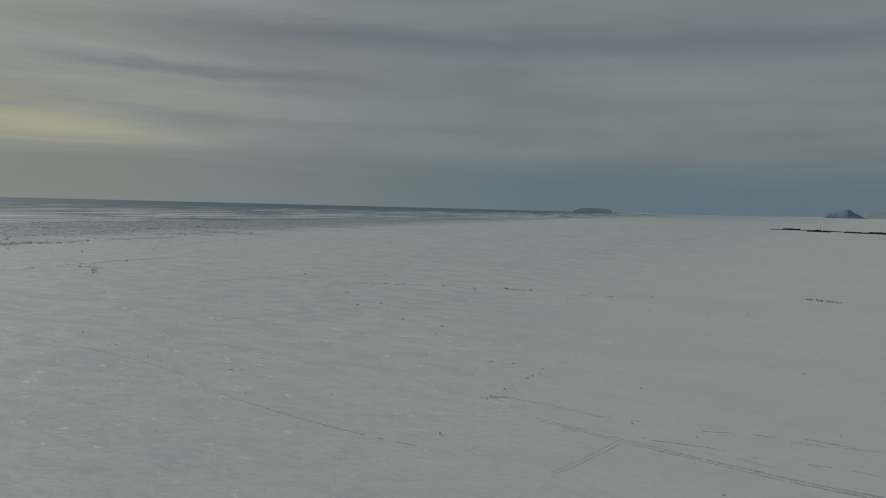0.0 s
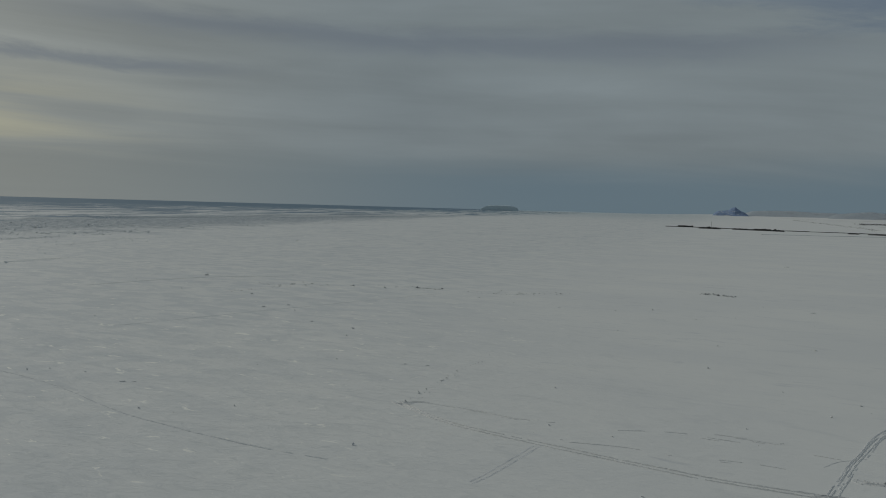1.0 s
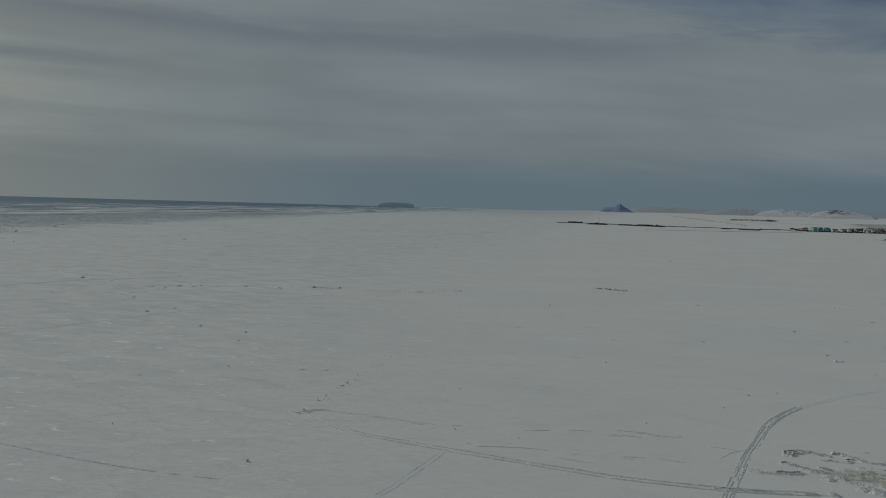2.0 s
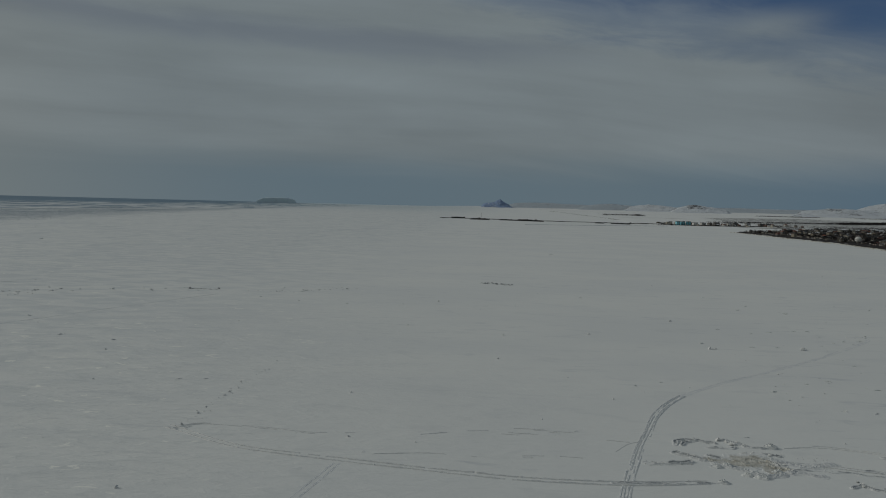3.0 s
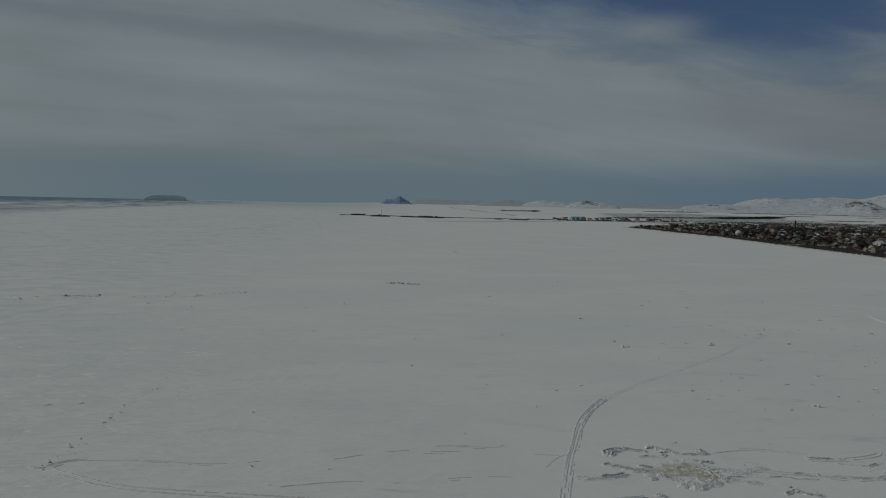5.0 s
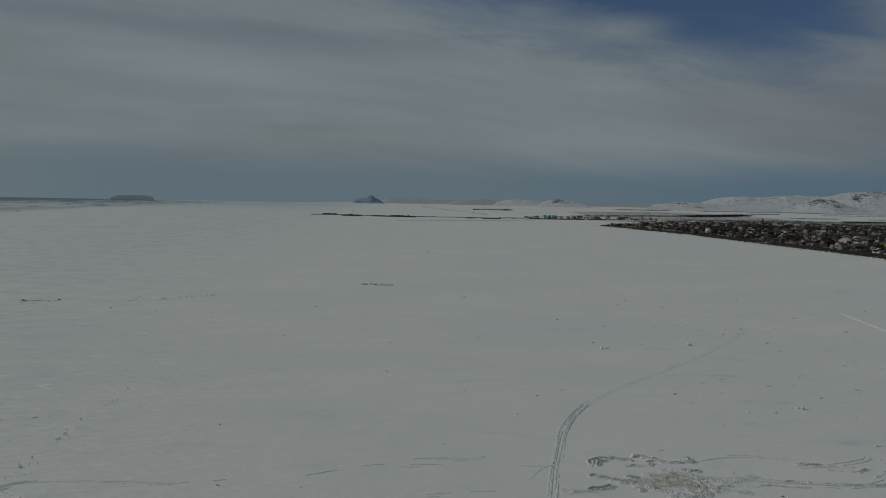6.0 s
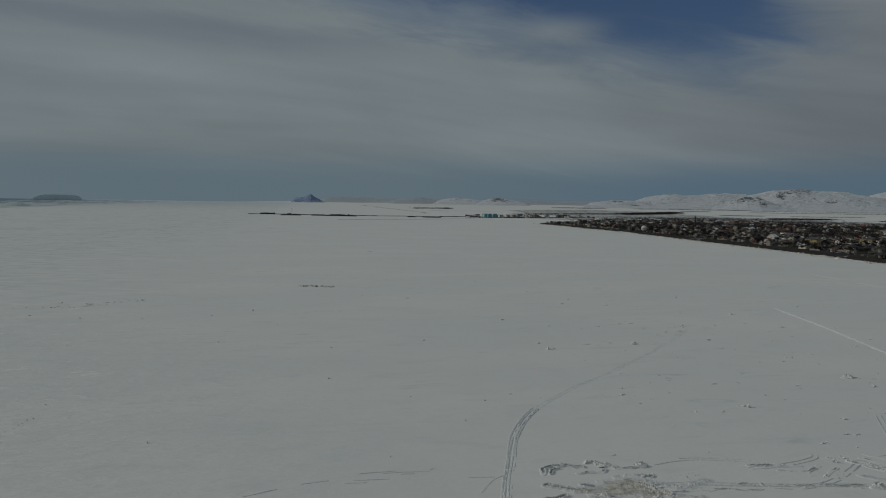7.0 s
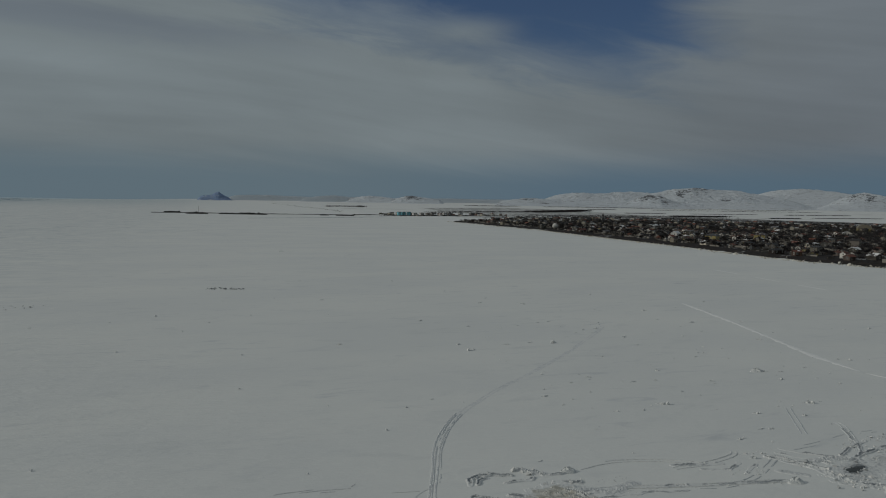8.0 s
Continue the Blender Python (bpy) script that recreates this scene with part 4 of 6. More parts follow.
def churned(x0, x1, y0, y1, furrows, ridges, stains, label, seed):
    """Ground that was dug and driven over: furrows with thrown-up rims, ridges of crumbs, and stained wet ground, as one height sheet."""
    pitch = 0.13
    X, Y = np.meshgrid(np.arange(x0, x1, pitch), np.arange(y0, y1, pitch))
    wobx = (bumps(X / 1.3, Y / 1.3, seed, 2) - 0.5) * 0.7
    woby = (bumps(X / 1.3, Y / 1.3, seed + 9, 2) - 0.5) * 0.7
    U, V = X + wobx, Y + woby
    crumb = 1 - np.abs(2 * bumps(X / 0.55, Y / 0.55, seed + 20, 3, 0.6) - 1)
    grain = bumps(X / 0.22, Y / 0.22, seed + 30, 2)
    high, wet, stain = np.zeros(X.shape), np.zeros(X.shape), np.zeros(X.shape)
    show = np.zeros(X.shape)
    for pts, w, h in furrows:
        w, h = w * 0.72, h * 0.50
        d = line_distance(U, V, pts)
        part_on = 0.12 + 0.88 * step(bumps(X / 1.7, Y / 1.7, seed + int(w * 70), 2), 0.3, 0.6)
        rim = np.exp(-((d - w) / (0.30 * w + 0.06)) ** 2)
        high = np.maximum(high, rim * h * part_on * (0.35 + 1.1 * crumb * (0.5 + grain)))
        wet = np.maximum(wet, (1 - step(d, 0.45 * w, 0.95 * w)) * part_on)
        show = np.maximum(show, 1 - step(d, 1.5 * w, 2.1 * w + 0.1))
    for pts, w, h in ridges:
        w, h = w * 0.75, h * 0.42
        d = line_distance(U, V, pts)
        body = np.exp(-(d / w) ** 2)
        high = np.maximum(high, body * h * (0.15 + 1.25 * crumb ** 2 * (0.4 + grain)))
        show = np.maximum(show, 1 - step(d, 1.3 * w, 2.0 * w + 0.1))
    for sx, sy, rx, ry, turn, amount in stains:
        ca, sa = math.cos(turn), math.sin(turn)
        q = np.hypot(((U - sx) * ca + (V - sy) * sa) / rx, ((V - sy) * ca - (U - sx) * sa) / ry)
        soft_edge = 1 - step(q + (bumps(X / 0.9, Y / 0.9, seed + 40, 3) - 0.5) * 0.7, 0.35, 1.05)
        stain = np.maximum(stain, soft_edge * amount)
        high = np.maximum(high, soft_edge * 0.055 * (0.2 + crumb ** 2 * grain * 1.8))
        show = np.maximum(show, step(soft_edge, 0.02, 0.15))
    u, v = X * 0.99 + Y * 0.14, Y * 0.99 - X * 0.14
    ground = land_height(X, Y) + (1 - 0.55 * step(X, -60, 10)) * 0.13 * (bumps(u / 5.5, v / 2.4, 21, 2) - 0.5) + 0.07 * (bumps(u / 40, v / 16, 31, 2) - 0.5)
    Z = ground + high + 0.035 * show - 0.12 * (1 - show)
    ny, nx = X.shape
    i = np.arange(ny - 1)[:, None] * nx
    j = np.arange(nx - 1)[None, :]
    quads = np.stack([i + j, i + j + 1, i + nx + j + 1, i + nx + j], -1).reshape(-1, 4)
    keep = (show.ravel()[quads] > 0.01).any(axis=1)
    me = from_arrays("churned_snow", np.stack([X - x0, Y - y0, Z], -1).reshape(-1, 3), quads[keep], M_CHURNED, False)
    for name, data in (("wet", wet), ("stain", stain), ("broken", np.clip(high / 0.06, 0, 1))):
        at = me.attributes.new(name, "FLOAT", "POINT")
        at.data.foreach_set("value", data.ravel().astype(np.float32))
    ob = new("churned_snow", me)
    ob.location = (x0, y0, 0)
    return tagged(ob, label, "churned snow", "", "stuff")


churned(14, 60, 86, 110, [
    ([(25.7, 103.6), (26.3, 105.2), (27.6, 106.0), (29.4, 106.0), (31.3, 105.2)], 0.28, 0.28),
    ([(26.6, 103.6), (27.2, 104.8), (28.4, 105.2)], 0.25, 0.22),
    ([(20.4, 96.3), (23.0, 96.4), (25.8, 97.1)], 0.55, 0.34),
    ([(25.0, 100.5), (27.4, 98.7), (29.8, 96.9), (31.5, 96.2)], 0.50, 0.40),
    ([(30.0, 103.3), (33.4, 103.4)], 0.35, 0.26),
    ([(35.2, 103.8), (38.6, 104.1)], 0.24, 0.22),
    ([(29.0, 99.6), (31.4, 98.6), (33.6, 96.8)], 0.45, 0.34),
    ([(34.4, 100.6), (36.4, 98.8), (38.0, 96.0)], 0.40, 0.40),
    ([(35.6, 101.8), (38.4, 101.0)], 0.35, 0.3),
] + [
    ([(15.0, 89.3), (20.5, 89.7), (28.0, 91.0)], 0.22, 0.16),
    ([(37.4, 98.6), (42.6, 98.2), (47.5, 97.2), (53.0, 96.0), (59.5, 95.0)], 0.28, 0.14),
    ([(38.5, 96.4), (44.0, 96.2), (49.0, 95.4)], 0.18, 0.10),
    ([(52.5, 102.3), (55.0, 101.7), (58.5, 101.2)], 0.40, 0.24),
    ([(43.0, 91.6), (44.2, 92.4), (45.2, 91.4), (46.8, 90.9)], 0.26, 0.20),
], [
    ([(32.8, 106.4), (34.0, 105.4), (35.4, 104.3)], 0.55, 0.55),
    ([(29.0, 97.0), (31.5, 95.6), (34.0, 93.4), (36.4, 94.6)], 0.60, 0.50),
    ([(33.0, 99.2), (35.6, 97.6), (37.6, 95.2)], 0.55, 0.48),
    ([(36.8, 99.8), (40.0, 97.4), (44.0, 98.8)], 0.9, 0.22),
    ([(38.0, 95.6), (41.0, 94.4)], 0.7, 0.22),
], [(33.8, 98.6, 4.4, 3.6, 0.1, 0.8), (36.0, 96.2, 2.6, 2.0, 0.4, 1.0), (29.4, 98.2, 2.4, 1.2, -0.5, 0.6)],
    "dug-up wet snow with furrows and brown slush", 501)
churned(48, 96, 84, 112, [
    ([(50.0, 96.6), (56.0, 95.5), (62.8, 94.3)], 0.24, 0.16),
    ([(71.4, 94.2), (73.6, 94.8), (76.6, 95.6)], 1.7, 0.12),
    ([(76.6, 95.6), (80.0, 96.8)], 0.9, 0.12),
    ([(66.2, 101.6), (67.4, 99.4), (68.6, 97.2), (69.6, 95.2)], 0.36, 0.26),
    ([(67.4, 101.4), (69.2, 98.8), (70.6, 96.0)], 0.32, 0.24),
    ([(68.2, 92.0), (70.4, 91.0), (73.0, 89.4)], 0.45, 0.36),
    ([(75.0, 96.8), (78.0, 98.2), (82.0, 99.4), (88.0, 100.6)], 0.36, 0.26),
    ([(80.0, 99.4), (83.6, 104.0), (86.0, 107.6)], 0.20, 0.09),
    ([(55.0, 100.2), (58.5, 99.4), (61.0, 100.8)], 0.22, 0.11),
    ([(59.5, 97.8), (62.5, 99.6)], 0.20, 0.10),
] + [
    ([(68.6, 102.2), (70.4, 99.8), (72.2, 97.4)], 0.26, 0.22),
    ([(70.2, 103.2), (72.2, 101.0), (74.4, 98.8)], 0.22, 0.18),
    ([(76.0, 99.2), (80.0, 101.2), (84.5, 102.6)], 0.22, 0.20),
    ([(82.0, 97.2), (87.0, 98.4), (93.0, 99.6)], 0.24, 0.24),
    ([(84.0, 99.4), (89.0, 101.2), (94.5, 102.4)], 0.22, 0.24),
    ([(76.0, 91.2), (80.0, 91.8), (86.0, 93.4)], 0.26, 0.24),
    ([(71.0, 88.2), (74.0, 87.2), (77.0, 87.4)], 0.26, 0.30),
    ([(77.0, 93.2), (82.0, 94.0), (88.0, 95.4)], 0.5, 0.3),
], [
    ([(69.0, 95.0), (69.6, 92.6), (71.2, 90.4), (74.0, 88.6)], 0.70, 0.48),
    ([(71.0, 98.4), (74.0, 98.6), (77.0, 97.4)], 0.60, 0.45),
    ([(64.0, 97.0), (66.0, 95.0)], 0.5, 0.2),
], [(73.0, 94.2, 5.6, 3.0, 0.25, 0.30), (80.0, 96.6, 4.0, 1.6, 0.2, 0.34)],
    "churned grey snow and slush round an ice hole", 601)
row([(26.0, 104.2), (27.3, 106.0), (29.2, 106.0), (31.3, 105.1)], 53, 0.12, 0.28, 31)
row([(25.9, 103.6), (26.9, 105.0), (28.2, 105.2)], 21, 0.10, 0.15, 32)
row([(33.0, 106.4), (34.0, 105.4), (35.3, 104.3)], 15, 0.28, 0.5, 33, None, "upended slabs of cut snow crust", 0.45)
row([(30.2, 103.4), (33.0, 103.5)], 30, 0.10, 0.2, 34)
row([(35.6, 103.9), (38.6, 104.2)], 26, 0.08, 0.15, 35)
heap(38.8, 104.3, 1.0, 0.75, 36)
row([(25.2, 100.5), (27.5, 98.8), (29.7, 97.0)], 62, 0.13, 0.4, 37)
row([(20.4, 96.5), (23.0, 96.6), (25.6, 97.3)], 71, 0.10, 0.28, 38)
row([(20.6, 95.7), (23.5, 95.9), (26.0, 96.5)], 35, 0.08, 0.2, 39)
row([(27.5, 98.4), (30.5, 98.0), (32.5, 97.4)], 40, 0.13, 0.6, 40, M_DIRTY, "dirty yellowish lumps of dug-out snow")
row([(34.0, 100.0), (36.2, 98.3), (37.4, 96.0)], 39, 0.14, 0.6, 41, M_DIRTY, "dirty yellowish lumps of dug-out snow")
row([(35.0, 102.0), (36.6, 101.0), (38.2, 101.6)], 19, 0.16, 0.4, 42)
for k, (hx, hy, hr, hh) in enumerate([(30.3, 96.4, 0.9, 0.6), (31.9, 93.6, 0.7, 0.5), (33.5, 93.1, 1.0, 0.55), (36.1, 95.0, 0.8, 0.6),
                                      (28.2, 90.9, 0.8, 0.5), (29.0, 96.0, 0.8, 0.5)]):
    heap(hx, hy, hr, hh, 50 + k)
row([(37.0, 98.4), (39.0, 97.3), (42.0, 97.6), (46.6, 96.7)], 107, 0.08, 0.5, 60)
row([(37.6, 100.6), (41.0, 100.2), (44, 100.4)], 53, 0.07, 0.6, 61)
row([(52.9, 102.1), (55.0, 101.6), (57.5, 101.2)], 44, 0.08, 0.35, 62)
row([(43.4, 91.9), (44.6, 92.3), (45.6, 91.4), (46.7, 91.0)], 31, 0.13, 0.3, 63)
row([(48.0, 96.8), (55.0, 95.6), (62.6, 94.2)], 98, 0.08, 0.4, 64)

# second hole
slush("water_hole", 73.7, 94.8, 2.6, 0.8, 0.25, M_WATER, "dark open water in a cut ice hole", 9, 0.16)
heap(63.2, 93.7, 1.0, 0.85, 70)
row([(67.2, 101.0), (69.0, 98.6), (70.2, 96.0), (69.0, 94.6)], 80, 0.13, 0.5, 71)
row([(66.4, 101.6), (67.4, 99.6), (68.4, 97.4)], 53, 0.10, 0.35, 72)
row([(68.3, 91.4), (69.6, 90.6), (71.6, 89.6), (73.0, 88.8)], 30, 0.24, 0.7, 73, None, "big slabs of cut snow at a hole", 0.5)
row([(70.0, 94.4), (69.8, 92.8), (70.8, 91.2)], 22, 0.21, 0.5, 74)
row([(75.0, 96.6), (77.6, 97.9), (79.5, 96.8)], 39, 0.14, 0.6, 75)
row([(72.0, 97.5), (74.0, 98.6), (76.0, 98.2)], 40, 0.13, 0.6, 76, None, "grey lumps of dug-out snow")
row([(81.0, 99.0), (84.5, 100.2), (88.0, 100.6)], 53, 0.13, 0.7, 77)
row([(75.5, 91.5), (78.5, 92.6), (82.0, 93.5)], 40, 0.14, 0.7, 78, None, "grey lumps of dug-out snow")
row([(58.0, 98.6), (60.0, 97.6), (62.0, 97.9)], 35, 0.08, 0.5, 79)
row([(71.4, 93.4), (73.4, 93.8), (75.4, 94.4)], 46, 0.16, 0.35, 85, M_CLOD, "dirty grey lumps of slush round open water")
row([(71.6, 95.4), (74.0, 96.0), (76.0, 95.8)], 40, 0.15, 0.35, 86, M_CLOD, "dirty grey lumps of slush round open water")
row([(72.0, 92.0), (75.0, 91.4), (79.0, 91.0)], 44, 0.20, 0.6, 87)
row([(78.0, 101.0), (81.5, 102.5), (86.0, 103.4), (92, 103.0)], 70, 0.13, 0.7, 88)
row([(63.0, 103.0), (65.4, 103.4), (67.4, 102.2)], 40, 0.10, 0.4, 89)


# ---------------------------------------------------------------- single lumps on the ice
def snow_lump(x, y, size, seed):
    """A lump with a wind tail of snow behind it."""
    rng = np.random.default_rng(seed)
    size *= 0.72
    v, f = mound(size * rng.uniform(0.6, 1.0), size * rng.uniform(0.35, 0.7), size * rng.uniform(0.12, 0.3), size * rng.uniform(0.6, 2.2), seed, 0.8, 5, 11)
    for _ in range(rng.integers(2, 6)):
        cv, cf = chunk(rng, size * rng.uniform(0.2, 0.62), rng.uniform(0.5, 0.95))
        cv = cv + (rng.normal(0, 0.5) * size, rng.normal(0, 0.32) * size, 0.0)
        f = np.concatenate([f, cf[:, [0, 1, 2]] + len(v), cf[:, [0, 2, 3]] + len(v)])
        v = np.concatenate([v, cv])
    ob = new("snow_lump", from_arrays("snow_lump", v, f, M_LUMP))
    ob.location = (x, y, sheet_z(x, y))
    ob.rotation_euler[2] = 0.1 + rng.normal(0, 0.3)
    return tagged(ob, "wind-worn lump of snow on the ice", "snow lump", "lumps on the ice")


LUMPS_SEA = [(-196.7, 234.7, 1.6), (-182.4, 235.3, 0.6), (-157.6, 223.2, 0.7), (-150.9, 221.5, 0.7), (-149.9, 236.0, 0.9), (-144, 233.5, 0.8), (-137.7, 233.8, 0.7),
             (-128.1, 237.4, 1.2), (-115.3, 239.0, 1.0), (-108.4, 245.3, 0.7), (-104, 245, 0.7), (-99, 245.3, 0.8), (-95.2, 245.2, 1.0), (-123.3, 174.1, 1.0),
             (-73.9, 255.1, 0.9), (-65.4, 251.7, 0.8), (-57.7, 262.8, 0.7), (-74.6, 231.6, 0.6), (-26.9, 226.7, 0.6), (-44.3, 222.9, 0.6), (-53.7, 126.1, 0.6),
             (-90.7, 90.6, 0.6), (-88.9, 91.4, 0.45), (-127.5, 92.7, 0.5), (-139.7, 449.9, 1.3), (-318.2, 482.6, 1.6), (-2.6, 221.4, 0.5), (-49.2, 261.9, 0.7)]
LUMPS_OUT = [(-144.6, 196.3, 1.0), (-119.3, 181.4, 0.8), (-96.8, 159.6, 0.7), (-148.4, 218.0, 0.8), (-143.6, 227.9, 1.0), (-138.0, 229.7, 0.9), (-112.4, 243.1, 0.7),
             (-75.9, 245.5, 0.8), (-65.0, 247.7, 0.9), (-60.7, 255.0, 0.9), (-60.3, 225.8, 0.7), (-82.4, 156.1, 0.8), (-49.3, 126.9, 0.7), (-42.4, 117.5, 0.6)]
LUMPS_LAND = [(32.2, 256.7, 1.0), (40.8, 474.3, 1.5), (31.7, 312.5, 0.7), (51.8, 211.3, 0.6), (61.8, 200.1, 0.5), (80.7, 239.8, 0.7), (93.8, 235.7, 0.9),
              (51.4, 178.9, 0.6), (52.2, 172.4, 0.9), (93.2, 189.3, 0.8), (89.0, 188.5, 0.6), (93.6, 176.7, 0.6), (118.4, 197.8, 0.6), (125.0, 191.5, 0.7), (108.2, 159.5, 0.45),
              (102.6, 150.9, 0.5), (76.0, 139.4, 0.45), (75.8, 131.4, 0.5), (96.9, 154.1, 0.5), (62.6, 123.4, 0.5), (67.7, 108.1, 0.6)]
LUMPS_ASHORE = [(109.5, 174.7, 0.6), (81.0, 145.5, 0.7), (71.3, 139.4, 0.6), (64.9, 144.5, 0.7), (85.8, 136.0, 0.8), (68.1, 125.4, 1.1), (58.1, 124.1, 0.5),
              (79.0, 117.3, 0.7), (64.1, 101.7, 0.7), (100.0, 133.6, 0.8), (125.0, 166.1, 0.8), (92.2, 119.8, 1.0), (85.5, 114.2, 0.6), (74.9, 198.3, 0.6), (81.9, 201.1, 0.6),
              (73.7, 175.3, 0.9), (32.1, 138.3, 0.5), (37.1, 108.4, 0.4), (77.1, 159.4, 0.6)]
LUMPS_MORE = [(59.6, 141.7, 0.4), (75.4, 110.4, 0.55), (74.1, 110.8, 0.55), (26.9, 134.9, 0.45), (25.1, 185.5, 0.6), (101.6, 139.0, 0.6), (104.5, 138.4, 0.5),
              (127.4, 142.9, 0.9), (125.2, 144.0, 0.5), (139.8, 188.9, 0.7), (86.0, 201.7, 0.6), (92.9, 233.4, 0.8), (78.4, 269.7, 0.6), (94.7, 178.2, 0.6), (85.2, 185.5, 0.6),
              (85.5, 119.5, 0.45), (88.0, 118.9, 0.4), (12.8, 107.4, 0.3), (-9.2, 99.6, 0.35), (112, 140, 0.5), (108, 128, 0.5)]
for k, (lx, ly, ls) in enumerate(LUMPS_SEA + LUMPS_OUT + LUMPS_LAND + LUMPS_ASHORE + LUMPS_MORE):
    snow_lump(lx, ly, ls * (0.85 if lx < 0 else 1.25 if ly > 170 else 1.05), 200 + k)
rng_l = np.random.default_rng(5)
for k in range(60):
    lx, ly = rng_l.uniform(85, 190), rng_l.uniform(100, 260)
    snow_lump(lx, ly, rng_l.lognormal(-0.8, 0.35), 400 + k)
for k in range(70):
    lx, ly = rng_l.uniform(50, 125), rng_l.uniform(112, 205)
    snow_lump(lx, ly, rng_l.lognormal(-1.15, 0.35), 600 + k)
heap(100.0, 139.9, 1.3, 0.85, 95, None, "high lump of snow beside a dark hole")
slush("ice_hole", 101.2, 139.7, 0.75, 0.4, 0.1, M_FURROW, "small dark wet hole beside a snow lump", 12, 0.07)
# the row of rubble far out ahead
row([(-196, 234), (-182, 235), (-158, 222), (-128, 237), (-108, 244), (-95, 245), (-66, 252)], 50, 0.22, 2.0, 84, M_CLOD, "row of broken snow lumps thrown up on the ice", 0.25)
row([(-42.8, 99.3), (-42.6, 102.7), (-41.9, 106.7), (-42.1, 112.2), (-42.2, 117.1), (-41.9, 125.6), (-41.3, 135.3)], 80, 0.11, 0.6, 92, None, "faint trail of snow crumbs across the ice", 0.35)
row([(-156, 197), (-148, 216), (-150, 228)], 34, 0.22, 1.6, 93, M_CLOD, "row of broken snow lumps thrown up on the ice", 0.4)
row([(-76, 245), (-65, 249), (-58, 256), (-50, 262)], 40, 0.24, 2.0, 94, M_CLOD, "row of broken snow lumps thrown up on the ice", 0.4)
row([(94.5, 193.5), (97.5, 196.5), (96.5, 199.0)], 10, 0.24, 0.8, 90)
row([(-3.0, 293.6), (2.0, 291.7), (8.2, 289.4)], 60, 0.32, 1.3, 81, M_CLOD, "row of broken snow lumps thrown up on the ice", 0.4)
row([(-108, 245.5), (-95, 245.3)], 30, 0.34, 0.8, 82, M_CLOD, "row of broken snow lumps thrown up on the ice", 0.35)
row([(-158, 221), (-140, 235), (-136, 232)], 22, 0.24, 2.0, 83, M_CLOD, "row of broken snow lumps thrown up on the ice", 0.25)
rng_s = np.random.default_rng(15)
strewn = [(x, y, 0.0, s, 0.6) for x, y, s in zip(rng_s.uniform(-260, 300, 420), 80 + 900 * rng_s.random(420) ** 1.4, rng_s.lognormal(-1.6, 0.45, 420)) if x < 250 - 0.1 * y]
sv, sf = heap_arrays(rng_s, strewn)
tagged(new("snow_crumbs", from_arrays("snow_crumbs", sv, sf, M_LUMP)), "small crumbs of snow strewn on the ice", "snow crumbs", "", "stuff")


# ---------------------------------------------------------------- breakwater, causeway and mast
def stones(name, points, count, size, spread, parent=None, seed=1):
    rng = np.random.default_rng(seed)
    xy = along(points, count, rng, spread)
    v, f = heap_arrays(rng, [(a, b, height_at(a, b), size * rng.lognormal(0, 0.35), 0.42) for a, b in xy])
    ob = new(name, from_arrays(name, v, f, M_STONE))
    ob.parent = parent
    return tagged(ob, "", "", "", "stuff")


def embankment(name, points, width, height, label, seed, stone_runs=(), mat=None):
    root = tagged(new(name), label, "breakwater" if name == "breakwater" else "causeway")
    rng = np.random.default_rng(seed)
    pts = smooth_line(points, 6)
    V = []
    prof = [(-1.0, -0.2), (-0.55, 0.75), (-0.35, 1.0), (0.35, 1.0), (0.55, 0.75), (1.0, -0.2)]
    for x, y, tx, ty in pts:
        w, h, z = width / 2 * (1 + rng.uniform(-0.15, 0.15)), height * (1 + rng.uniform(-0.2, 0.2)), height_at(x, y)
        V += [(x - ty * o * w, y + tx * o * w, z + p * h) for o, p in prof]
    n = len(prof)
    F = [(k * n + j, (k + 1) * n + j, (k + 1) * n + j + 1, k * n + j + 1) for k in range(len(pts) - 1) for j in range(n - 1)]
    body = new("bank", from_arrays("bank", V, F, mat or M_STONE))
    body.parent = root
    for k, (run, count, size, spread) in enumerate(stone_runs):
        stones("boulder_fill", run, count, size, spread, root, seed * 10 + k)
    return root


embankment("breakwater", [(-120, 1640), (-60, 1640), (20, 1602), (110, 1575), (160, 1572)], 9, 1.4, "low dark stone breakwater reaching over the ice", 3,
           [([(-92, 1642), (-64, 1641)], 260, 1.9, 1.6), ([(-42, 1628), (-4, 1612)], 190, 1.7, 2.2), ([(18, 1600), (44, 1592)], 130, 1.6, 2.0), ([(70, 1582), (112, 1574)], 220, 1.7, 2.2)])
embankment("breakwater", [(160, 1572), (233, 1571), (297, 1546), (345, 1500)], 7, 1.1, "low dark stone bank joining the shore", 4,
           [([(228, 1571), (262, 1562)], 90, 1.1, 1.4), ([(272, 1556), (300, 1545)], 60, 1.1, 1.4)])
embankment("causeway", [(60, 1240), (118, 1263), (230, 1330), (347, 1415)], 5, 0.6, "long low grey bank across the ice", 5, (), M_RUT)


embankment("breakwater", [(-94, 1643), (-80, 1643), (-62, 1641)], 12, 3.6, "high dark head of a stone breakwater", 6, [([(-92, 1642), (-64, 1641)], 160, 1.6, 2.4)])


